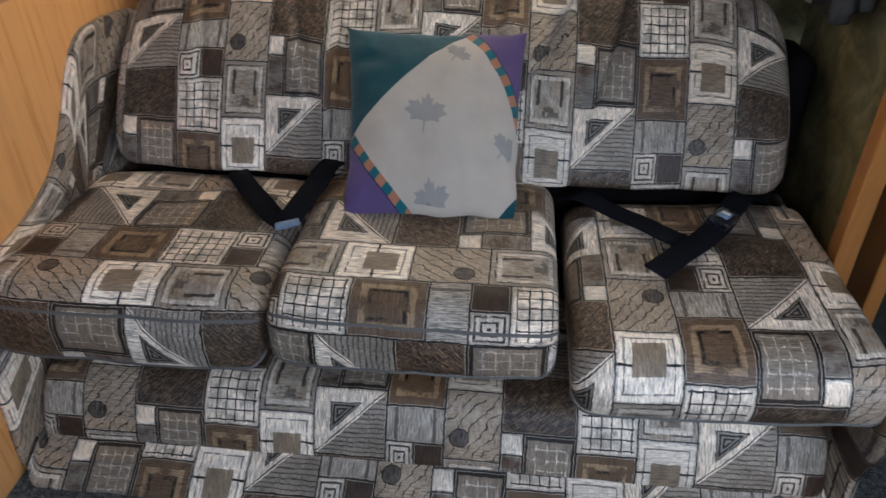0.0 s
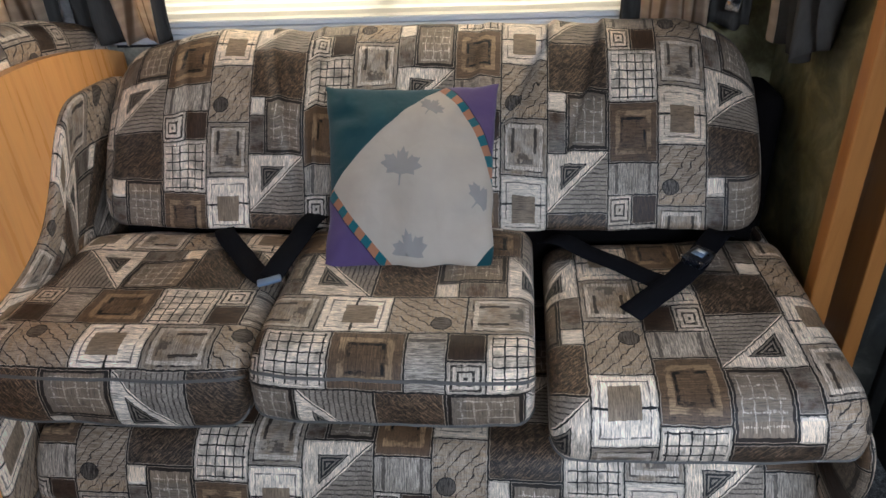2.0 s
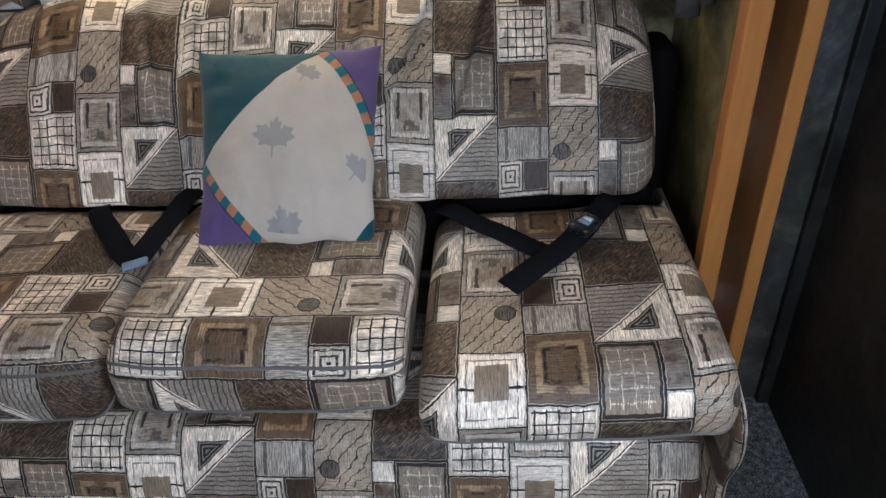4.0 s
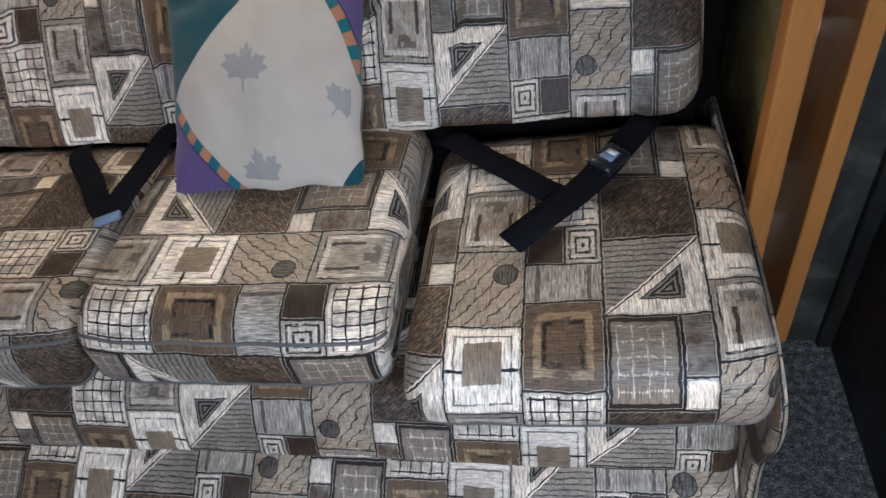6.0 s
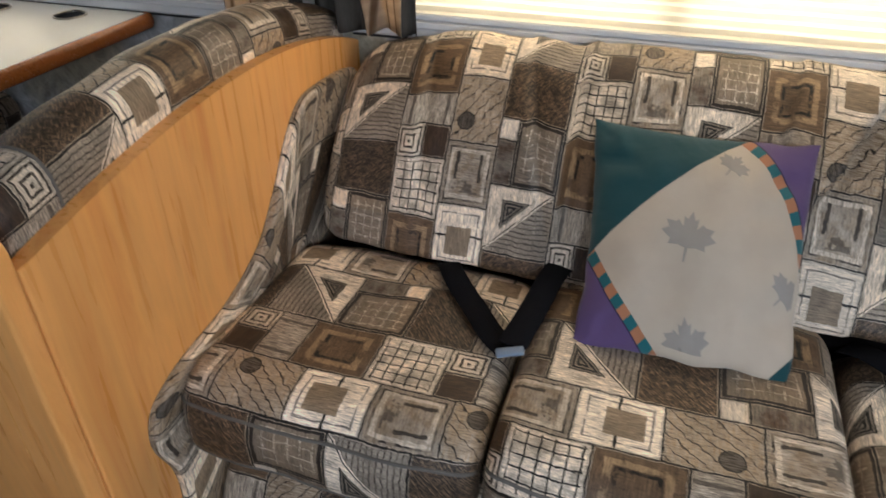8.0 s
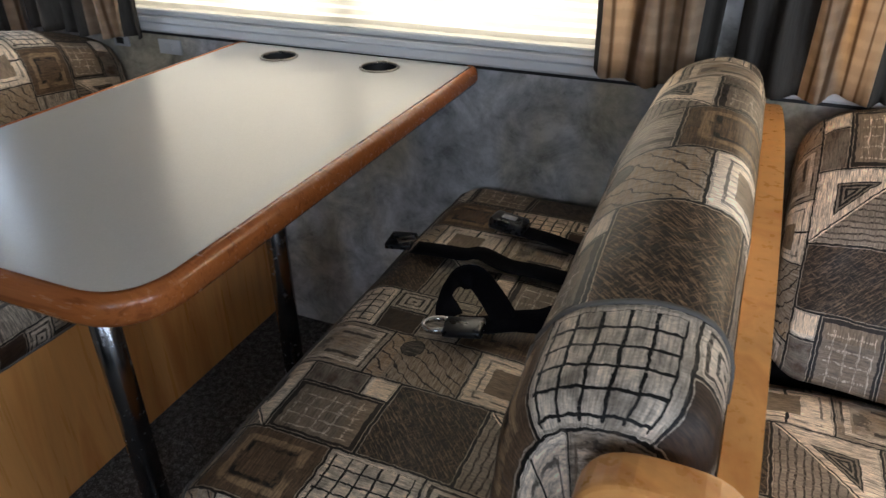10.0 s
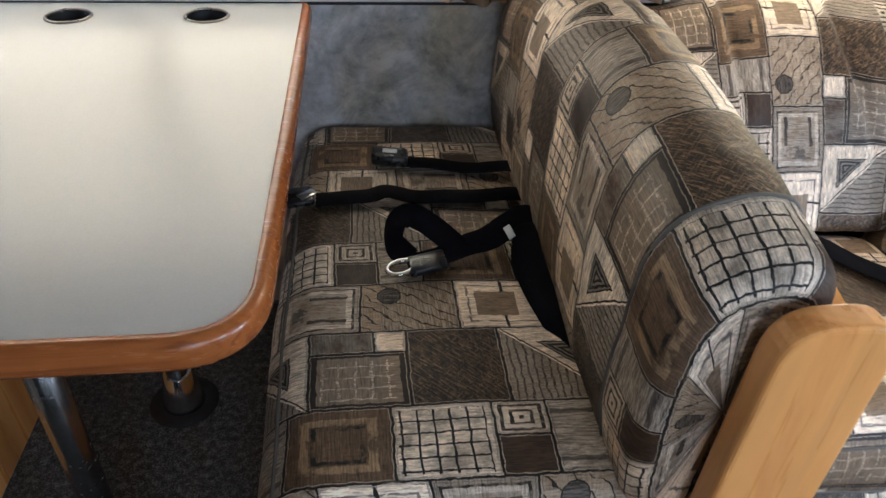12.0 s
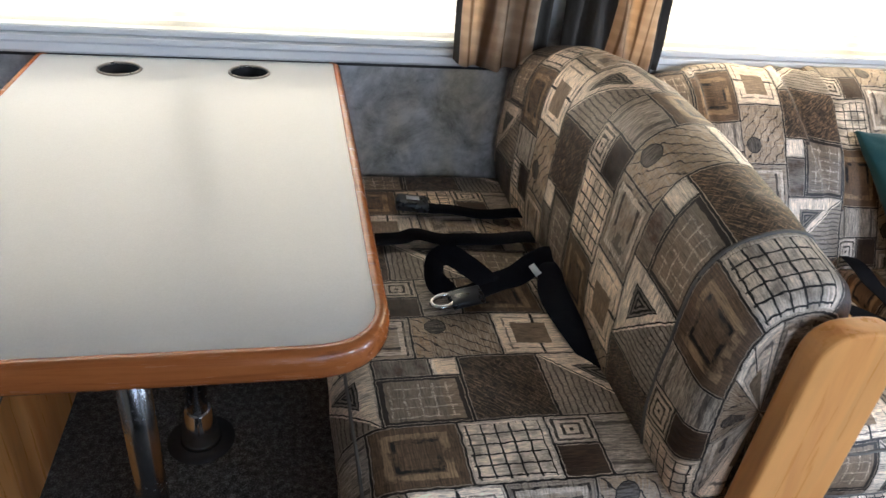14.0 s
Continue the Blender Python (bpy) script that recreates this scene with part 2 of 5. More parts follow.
    sc = n.mix(n.gt(rr, 0.42), sc, deep)
    sm = n.mix(lft, sc, sm)
    g3 = n.mn(edge(as_, d3, ws, 0.34 * CELL_V), n.mul(n.ab(n.sub(as_, 0.30)), ws))
    g3 = n.mn(g3, n.add(n.mul(n.ab(n.sub(d3, 0.33)), 0.34 * CELL_V), n.mul(n.gt(as_, 0.30), 1.0)))
    t1, t2 = n.gt(vs, 0.35), n.gt(vs, 0.66)
    cols = n.mix(t2, n.mix(t1, tri, cr), sm)
    eds = n.add(n.mul(g1, n.sub(1, t1)), n.add(n.mul(g2, n.sub(t1, t2)), n.mul(g3, t2)))
    ids = n.add(n.add(t1, t2), 8.0)

    col = n.mix(ins, n.mix(inq, colp, colq), cols)
    dist = n.add(n.mul(edp, inp), n.add(n.mul(edq, inq), n.mul(eds, ins)))
    ident = n.add(n.mul(idp, inp), n.add(n.mul(idq, inq), n.mul(ids, ins)))
    # inked double outline of every patch
    col = n.mix(n.mul(n.band(dist, 0.0022, 0.0034), n.soft(scr, 0.3, 0.5)), col, pale)
    col = n.mix(n.mul(n.lt(dist, 0.0016), n.soft(blot, 0.2, 0.5, 0.55, 1.0)), col, ink)
    col = n.mix(n.mul(n.band(dist, 0.0036, 0.0046), n.soft(blot, 0.42, 0.6, 0.0, 0.7)), col, ink)
    # each patch takes its own dye, and the grain of the brush lies over all
    cellv = n.xyz(ident, ku, n.m("FLOOR", vv))
    tone = n.white(cellv)
    tone2 = n.white(n.xyz(n.add(ident, 17.0), ku, n.m("FLOOR", vv)))
    col = n.mix(n.mul(n.soft(tone, 0.4, 1.0), 0.28), col, n.mix(1.0, col, (1.20, 0.92, 0.56), "MULTIPLY"))
    col = n.mix(0.5, col, n.mix(1.0, col, n.ramp(tone2, (0.0, (0.62, 0.60, 0.58)), (1.0, (1.25, 1.24, 1.23))), "MULTIPLY"))
    brush = n.add(n.mul(scr, n.gt(tone2, 0.45)), n.mul(scr2, n.sub(1.0, n.gt(tone2, 0.45))))
    col = n.mix(0.8, col, n.mix(1.0, col, n.ramp(brush, (0.32, (0.26, 0.25, 0.245)), (0.47, (0.90, 0.89, 0.89)), (0.62, (1.45, 1.43, 1.41))), "MULTIPLY"))
    stroke = n.noise(n.scale(uv, (820, 150, 1)), 1.0, 3, 0.75)
    col = n.mix(0.5, col, n.mix(1.0, col, n.ramp(stroke, (0.34, (0.52, 0.51, 0.51)), (0.64, (1.36, 1.35, 1.35))), "MULTIPLY"))
    smear = n.noise(uv, 16, 3, 0.6)
    col = n.mix(0.6, col, n.mix(1.0, col, n.ramp(smear, (0.34, (0.62, 0.60, 0.57)), (0.62, (1.2, 1.19, 1.18))), "MULTIPLY"))
    # the cloth itself is a warm taupe
    col = n.mix(1.0, col, (1.09, 0.96, 0.79), "MULTIPLY")
    weave = n.noise(n.scale(uv, (1500, 900, 1)), 1.0, 2, 0.6)
    nrm = n.bump(n.add(n.mul(weave, 0.5), n.mul(blot, 0.6)), 0.35, 0.0012)
    pucker = n.noise(uv, 9, 3, 0.6, 0.6)
    nrm = n.bump(pucker, 0.55, 0.012, nrm)
    return n.done(col, n.soft(weave, 0.2, 0.8, 0.44, 0.60), nrm, spec=0.36)


def wood(name, light, dark, gloss=0.3, across=(7, 7, 0.7), fine=(90, 90, 4)):
    n = Net(name)
    o = n.coords("Object")
    w1 = n.noise(n.scale(o, across), 2.2, 5, 0.6, 1.2)
    w2 = n.noise(n.scale(o, fine), 1.0, 3, 0.65)
    w3 = n.noise(o, 5.0, 2)
    c = n.ramp(w1, (0.30, dark), (0.48, light), (0.60, tuple(x * 0.9 for x in light)), (0.75, dark))
    c = n.mix(0.12, c, n.mix(1.0, c, n.ramp(w2, (0.35, (0.55, 0.45, 0.38)), (0.6, (1.1, 1.08, 1.05))), "MULTIPLY"))
    c = n.mix(n.mul(w3, 0.25), c, tuple(x * 0.75 for x in light))
    return n.done(c, n.soft(w2, 0.2, 0.8, gloss - 0.06, gloss + 0.08), n.bump(w2, 0.08, 0.001), spec=0.45)


def mottled(name, a, b, c, rough=0.55):
    """Vinyl wall covering with sponged clouds."""
    n = Net(name)
    o = n.coords("Object")
    w1 = n.noise(o, 9, 6, 0.68, 0.8)
    w2 = n.noise(o, 38, 4, 0.7)
    w3 = n.noise(n.scale(o, (2, 2, 1)), 1.6, 3)
    f = n.add(n.mul(w1, 0.7), n.mul(w2, 0.3))
    col = n.ramp(f, (0.36, a), (0.50, b), (0.63, c))
    col = n.mix(n.mul(n.soft(w3, 0.40, 0.60), 0.8), col, n.mix(1.0, col, (0.78, 0.66, 0.42), "MULTIPLY"))
    return n.done(col, n.soft(w2, 0.3, 0.7, rough - 0.1, rough + 0.1), n.bump(w2, 0.18, 0.001), spec=0.4)


def plain(name, col, rough=0.5, metal=0.0, vary=0.12, scale=40.0, bump=0.05, spec=0.5):
    n = Net(name)
    o = n.coords("Object")
    w = n.noise(o, scale, 4, 0.6)
    w2 = n.noise(o, scale * 0.15, 3)
    c = n.mix(n.mul(n.add(w, w2), 0.5), tuple(x * (1 - vary) for x in col), tuple(min(1, x * (1 + vary)) for x in col))
    return n.done(c, n.soft(w, 0.2, 0.8, max(0.03, rough - 0.05), rough + 0.05), n.bump(w, bump, 0.001), metal, spec)


def carpet_mat():
    n = Net("carpet_pile")
    o = n.coords("Object")
    w = n.noise(o, 260, 3, 0.7)
    w2 = n.noise(o, 70, 4, 0.65)
    w3 = n.noise(o, 4, 3)
    f = n.add(n.mul(w, 0.55), n.mul(w2, 0.45))
    c = n.ramp(f, (0.36, (0.022, 0.022, 0.022)), (0.50, (0.095, 0.092, 0.088)), (0.62, (0.29, 0.285, 0.275)))
    c = n.mix(n.mul(w3, 0.4), c, n.mix(1.0, c, (0.75, 0.72, 0.68), "MULTIPLY"))
    return n.done(c, 0.95, n.bump(f, 1.0, 0.006), spec=0.1)


def webbing_mat():
    n = Net("black_webbing")
    uv = n.coords("UV")
    u, v, _ = n.split(uv)
    rib = n.m("SINE", n.mul(u, 1300.0))
    w = n.noise(n.scale(uv, (900, 900, 1)), 1.0, 2)
    c = n.mix(w, (0.004, 0.004, 0.005), (0.012, 0.012, 0.015))
    return n.done(c, 0.85, n.bump(n.add(n.mul(rib, 0.4), w), 0.4, 0.0006), spec=0.04)


def blind_mat():
    n = Net("pleated_shade_cloth")
    o = n.coords("Object")
    w = n.noise(n.scale(o, (30, 30, 300)), 1.0, 3)
    c = n.mix(w, (0.82, 0.73, 0.57), (0.87, 0.81, 0.68))
    n.t.nodes.remove(n.bsdf)
    d, t, mx = (n.t.nodes.new("ShaderNodeBsdf" + k) for k in ("Diffuse", "Translucent", "Transparent"))
    n.t.nodes.remove(mx)
    mx = n.t.nodes.new("ShaderNodeMixShader")
    mx.inputs[0].default_value = 0.62
    n.t.links.new(c, d.inputs[0]), n.t.links.new(c, t.inputs[0])
    n.t.links.new(d.outputs[0], mx.inputs[1]), n.t.links.new(t.outputs[0], mx.inputs[2])
    n.t.links.new(mx.outputs[0], n.outn.inputs[0])
    return n.mat


def curtain_mat():
    """Cotton with a woven check between two dark borders and fold shade painted in, thin enough to let some light
    through.
    """
    n = Net("checked_curtain_cloth")
    uv = n.coords("UV")
    u, v, _ = n.split(uv)
    w = n.noise(n.scale(uv, (60, 25, 1)), 1.0, 4, 0.65)
    rows = n.soft(n.ab(n.sub(n.fr(n.add(n.mul(v, 34.0), n.mul(w, 0.5))), 0.5)), 0.1, 0.3)
    # wavering dark lines paint the shade of the creases into the cloth
    crease_shade = n.noise(n.scale(uv, (6.5, 1.1, 1)), 1.0, 0, 0.4, 0.15)
    cols = n.sub(1.0, n.soft(n.ab(n.sub(crease_shade, 0.5)), 0.01, 0.07))
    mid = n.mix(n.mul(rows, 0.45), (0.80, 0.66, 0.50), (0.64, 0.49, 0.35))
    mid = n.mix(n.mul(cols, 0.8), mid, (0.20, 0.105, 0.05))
    inside = n.band(n.fr(n.add(u, 1.0)), 0.24, 0.84)
    inside = n.mul(inside, n.gt(u, 0.2))
    c = n.mix(inside, n.mix(w, (0.055, 0.049, 0.042), (0.10, 0.090, 0.080)), mid)
    d, t = n.t.nodes.new("ShaderNodeBsdfDiffuse"), n.t.nodes.new("ShaderNodeBsdfTranslucent")
    mx = n.t.nodes.new("ShaderNodeMixShader")
    n.feed(mx.inputs[0], n.mix(inside, (0.10, 0.10, 0.10), (0.72, 0.72, 0.72)))
    n.t.nodes.remove(n.bsdf)
    n.t.links.new(c, d.inputs[0]), n.t.links.new(c, t.inputs[0])
    nb = n.bump(n.noise(n.scale(uv, (400, 700, 1)), 1.0, 2), 0.25, 0.0008)
    n.t.links.new(nb, d.inputs["Normal"])
    n.t.links.new(d.outputs[0], mx.inputs[1]), n.t.links.new(t.outputs[0], mx.inputs[2])
    n.t.links.new(mx.outputs[0], n.outn.inputs[0])
    return n.mat


def circle3(p, q, r):
    """Centre and radius of the circle through three points."""
    (ax, ay), (bx, by), (cx, cy) = p, q, r
    d = 2 * (ax * (by - cy) + bx * (cy - ay) + cx * (ay - by))
    ux = ((ax * ax + ay * ay) * (by - cy) + (bx * bx + by * by) * (cy - ay) + (cx * cx + cy * cy) * (ay - by)) / d
    uy = ((ax * ax + ay * ay) * (cx - bx) + (bx * bx + by * by) * (ax - cx) + (cx * cx + cy * cy) * (bx - ax)) / d
    return ux, uy, math.hypot(ax - ux, ay - uy)


def pillow_mat():
    """White centre between curved seams; teal and purple corners, a checked ribbon on two of the seams."""
    n = Net("pieced_pillow_cloth")
    uv = n.coords("UV")
    u, v, _ = n.split(uv)
    w = n.noise(n.scale(uv, (300, 300, 1)), 1.0, 3)
    big = n.noise(uv, 5, 3)

    def past(arc):
        """Distance outside the arc through three points."""
        x, y, r = circle3(*arc)
        dx, dy = n.sub(u, x), n.sub(v, y)
        return n.sub(n.m("SQRT", n.add(n.mul(dx, dx), n.mul(dy, dy))), r), n.m("ARCTAN2", dy, dx), r

    col = n.mix(big, (0.39, 0.322, 0.255), (0.49, 0.415, 0.335))
    teal = n.mix(w, (0.003, 0.034, 0.041), (0.008, 0.060, 0.068))
    purple = n.mix(w, (0.075, 0.045, 0.120), (0.115, 0.070, 0.170))
    d1, _, _ = past(((0.03, 0.60), (0.35, 0.298), (0.67, 0.03)))
    d2, an2, r2 = past(((0.67, 0.03), (0.845, 0.235), (0.965, 0.47)))
    d3, an3, r3 = past(((0.03, 0.60), (0.175, 0.785), (0.38, 0.99)))
    for d, an, r in ((d2, an2, r2), (d3, an3, r3)):
        k = n.fr(n.mul(n.mul(an, r), 9.0))
        rib = n.mix(n.lt(k, 0.5), (0.36, 0.15, 0.075), (0.012, 0.11, 0.125))
        col = n.mix(n.gt(d, 0.0), col, rib)
        col = n.mix(n.gt(d, 0.045), col, purple)
        col = n.mix(n.mul(n.gt(d, 0.045), n.lt(d, 0.051)), col, (0.03, 0.02, 0.05))
    col = n.mix(n.gt(d1, 0.0), col, teal)
    col = n.mix(n.gt(n.add(n.mul(u, 1.0), n.mul(v, 0.9)), 1.79), col, teal)
    nrm = n.bump(n.add(n.mul(w, 0.5), n.noise(uv, 14, 3)), 0.35, 0.003)
    nrm = n.bump(n.noise(uv, 5.5, 2, 0.5, 0.6), 0.35, 0.012, nrm)
    return n.done(col, 0.8, nrm, spec=0.2, **{"Sheen Weight": 0.2})


def laminate_mat():
    n = Net("speckled_laminate")
    o = n.coords("Object")
    w = n.noise(o, 420, 2, 0.7)
    w2 = n.noise(o, 60, 4)
    w3 = n.noise(o, 3, 3)
    c = n.mix(w, (0.47, 0.475, 0.475), (0.57, 0.575, 0.57))
    c = n.mix(n.mul(w2, 0.3), c, (0.46, 0.46, 0.455))
    return n.done(c, n.soft(n.add(n.mul(w2, 0.5), n.mul(w3, 0.5)), 0.3, 0.7, 0.19, 0.24), n.bump(w, 0.02, 0.0003), spec=0.6)


FABRIC = print_fabric()
OAK = wood("honey_maple_veneer", (0.83, 0.395, 0.120), (0.65, 0.248, 0.060), 0.30, (4.5, 4.5, 0.45), (60, 60, 2.5))
OAK_EDGE = wood("oak_table_edge", (0.36, 0.115, 0.030), (0.21, 0.058, 0.016), 0.22, (2.0, 30, 30), (14, 160, 160))
OAK_TRIM = wood("oak_trim", (0.50, 0.20, 0.048), (0.38, 0.135, 0.028), 0.38)
PAPER = mottled("grey_sponged_wallpaper", (0.24, 0.245, 0.255), (0.48, 0.49, 0.51), (0.74, 0.75, 0.775), 0.36)
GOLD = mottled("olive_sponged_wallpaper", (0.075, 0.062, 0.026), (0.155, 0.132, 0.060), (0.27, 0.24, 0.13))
# the shade at the right end is put into the next two colours
SHADEPAPER = mottled("shade_dark_sponged_wallpaper", (0.005, 0.005, 0.005), (0.011, 0.011, 0.011), (0.028, 0.029, 0.030))
GREYPAPER = mottled("shaded_grey_sponged_wallpaper", (0.018, 0.019, 0.020), (0.040, 0.042, 0.045), (0.095, 0.100, 0.106))
CARPET = carpet_mat()
CEIL = plain("ceiling_vinyl", (0.34, 0.32, 0.29), 0.6)
FRAMEGREY = plain("grey_window_frame", (0.42, 0.43, 0.45), 0.4, vary=0.06)
SILLWHITE = plain("white_painted_sill", (0.62, 0.63, 0.65), 0.4, vary=0.05)
BLACK = plain("black_rubber", (0.012, 0.012, 0.013), 0.6)
BUCKLE = plain("black_buckle_plastic", (0.012, 0.013, 0.017), 0.28)
# near-black for the blocks that stand in for shade in the sofa's gaps
GAPSHADE = plain("gap_shade_black", (0.006, 0.005, 0.005), 0.95, scale=300, bump=0.3, spec=0.03)
LABELW = plain("white_tag", (0.62, 0.64, 0.66), 0.5)
LABELB = plain("blue_grey_tag", (0.14, 0.19, 0.27), 0.45)
WELT = plain("taupe_piping_cloth", (0.115, 0.104, 0.094), 0.7, vary=0.5, scale=90)
CHROME = plain("worn_chrome", (0.66, 0.66, 0.67), 0.14, 1.0, 0.06, 90, 0.02)
POLE = plain("grey_steel_leg", (0.30, 0.30, 0.31), 0.24, 1.0, 0.1, 60, 0.03)
DARKMETAL = plain("worn_bronze_ring", (0.22, 0.20, 0.18), 0.3, 0.8)
LEAF = plain("grey_leaf_print", (0.275, 0.25, 0.225), 0.85, vary=0.2, scale=60)
WEB = webbing_mat()
BLIND = blind_mat()
CURTAIN = curtain_mat()
PILLOW = pillow_mat()
LAMINATE = laminate_mat()
OUTSIDE = plain("pale_ground", (0.30, 0.29, 0.26), 0.9, scale=3)
gl = Net("window_glass")
GLASS = gl.done((1, 1, 1), 0.02, spec=0.5, **{"Transmission Weight": 1.0, "IOR": 1.05})

# ---- mesh helpers ----


def mesh_ob(name, bm, mat, parent=None, label="", smooth=True):
    me = bpy.data.meshes.new(name)
    bm.normal_update()
    bm.to_mesh(me)
    bm.free()
    me.materials.append(mat)
    for p in me.polygons:
        p.use_smooth = smooth
    ob = new(name, me)
    if parent:
        ob.parent = parent
    if label:
        ob["label"] = label
    return ob


def part(name, bm, material, parent, label="", smooth=True):
    return mesh_ob(name, bm, material, parent, label, smooth)


def thing(name, label, category, group="", at=(0, 0, 0)):
    e = new(name)
    e.empty_display_size = 0.1
    e.location = at
    return tagged(e, label, category, group)


def box(x0, x1, y0, y1, z0, z1, bev=0.0, seg=2):
    bm = bmesh.new()
    bmesh.ops.create_cube(bm, size=1)
    for v in bm.verts:
        v.co = Vector(((x0 + x1) / 2 + v.co.x * (x1 - x0), (y0 + y1) / 2 + v.co.y * (y1 - y0), (z0 + z1) / 2 + v.co.z * (z1 - z0)))
    if bev:
        bmesh.ops.bevel(bm, geom=bm.edges[:], offset=bev, segments=seg, profile=0.5, affect="EDGES")
    return bm


def tube(points, radius, sides=10, closed=False):
    """A round bar along points; radius is a number or a list."""
    bm = bmesh.new()
    pts = [Vector(p) for p in points]
    rings, up = [], Vector((0, 0, 1))
    for i, p in enumerate(pts):
        a, b = pts[i - 1] if (i or closed) else p, pts[(i + 1) % len(pts)] if (i < len(pts) - 1 or closed) else p
        d = (b - a).normalized()
        side = d.cross(up) if abs(d.dot(up)) < 0.95 else d.cross(Vector((1, 0, 0)))
        side.normalize()
        top = side.cross(d)
        r = radius[i] if isinstance(radius, (list, tuple)) else radius
        rings.append([bm.verts.new(p + r * (math.cos(t) * side + math.sin(t) * top)) for t in (2 * math.pi * k / sides for k in range(sides))])
    n = len(rings)
    for i in range(n if closed else n - 1):
        for k in range(sides):
            bm.faces.new((rings[i][k], rings[i][(k + 1) % sides], rings[(i + 1) % n][(k + 1) % sides], rings[(i + 1) % n][k]))
    if not closed:
        bm.faces.new(rings[0][::-1]), bm.faces.new(rings[-1])
    bmesh.ops.recalc_face_normals(bm, faces=bm.faces[:])
    return bm


def round_poly(pts, radii, seg=6):
    """A closed outline with rounded corners."""
    out, n = [], len(pts)
    if not isinstance(radii, (list, tuple)):
        radii = [radii] * n
    for i in range(n):
        p, a, b = Vector(pts[i]), Vector(pts[i - 1]), Vector(pts[(i + 1) % n])
        r = min(radii[i], (a - p).length * 0.48, (b - p).length * 0.48)
        if r < 1e-5:
            out.append(p)
            continue
        s, e = p + (a - p).normalized() * r, p + (b - p).normalized() * r
        for k in range(seg + 1):
            t = k / seg
            out.append((1 - t) ** 2 * s + 2 * t * (1 - t) * p + t * t * e)
    return out


def even(loop, count):
    """count points at even steps round a closed outline, and its length."""
    pts = [Vector(p) for p in loop]
    seg = [(pts[(i + 1) % len(pts)] - pts[i]).length for i in range(len(pts))]
    total, out, i, acc = sum(seg), [], 0, 0.0
    for k in range(count):
        s = total * k / count
        while acc + seg[i] < s:
            acc += seg[i]
            i += 1
        out.append(pts[i].lerp(pts[(i + 1) % len(pts)], (s - acc) / max(seg[i], 1e-9)))
    return out, total


def slab(outline, depth, place, bev=0.0, seg=3):
    """A board: a flat outline given depth; place maps (a, b, c) to the world."""
    bm = bmesh.new()
    front = [bm.verts.new((p[0], p[1], 0)) for p in outline]
    f = bm.faces.new(front)
    ext = bmesh.ops.extrude_face_region(bm, geom=[f])
    for v in ext["geom"]:
        if isinstance(v, bmesh.types.BMVert):
            v.co.z = depth
    if bev:
        rim = [e for e in bm.edges if len(e.link_faces) == 2 and abs(e.verts[0].co.z - e.verts[1].co.z) < 1e-6]
        bmesh.ops.bevel(bm, geom=rim, offset=bev, segments=seg, profile=0.5, affect="EDGES")
    for v in bm.verts:
        v.co = Vector(place(*v.co))
    bmesh.ops.recalc_face_normals(bm, faces=bm.faces[:])
    return bm


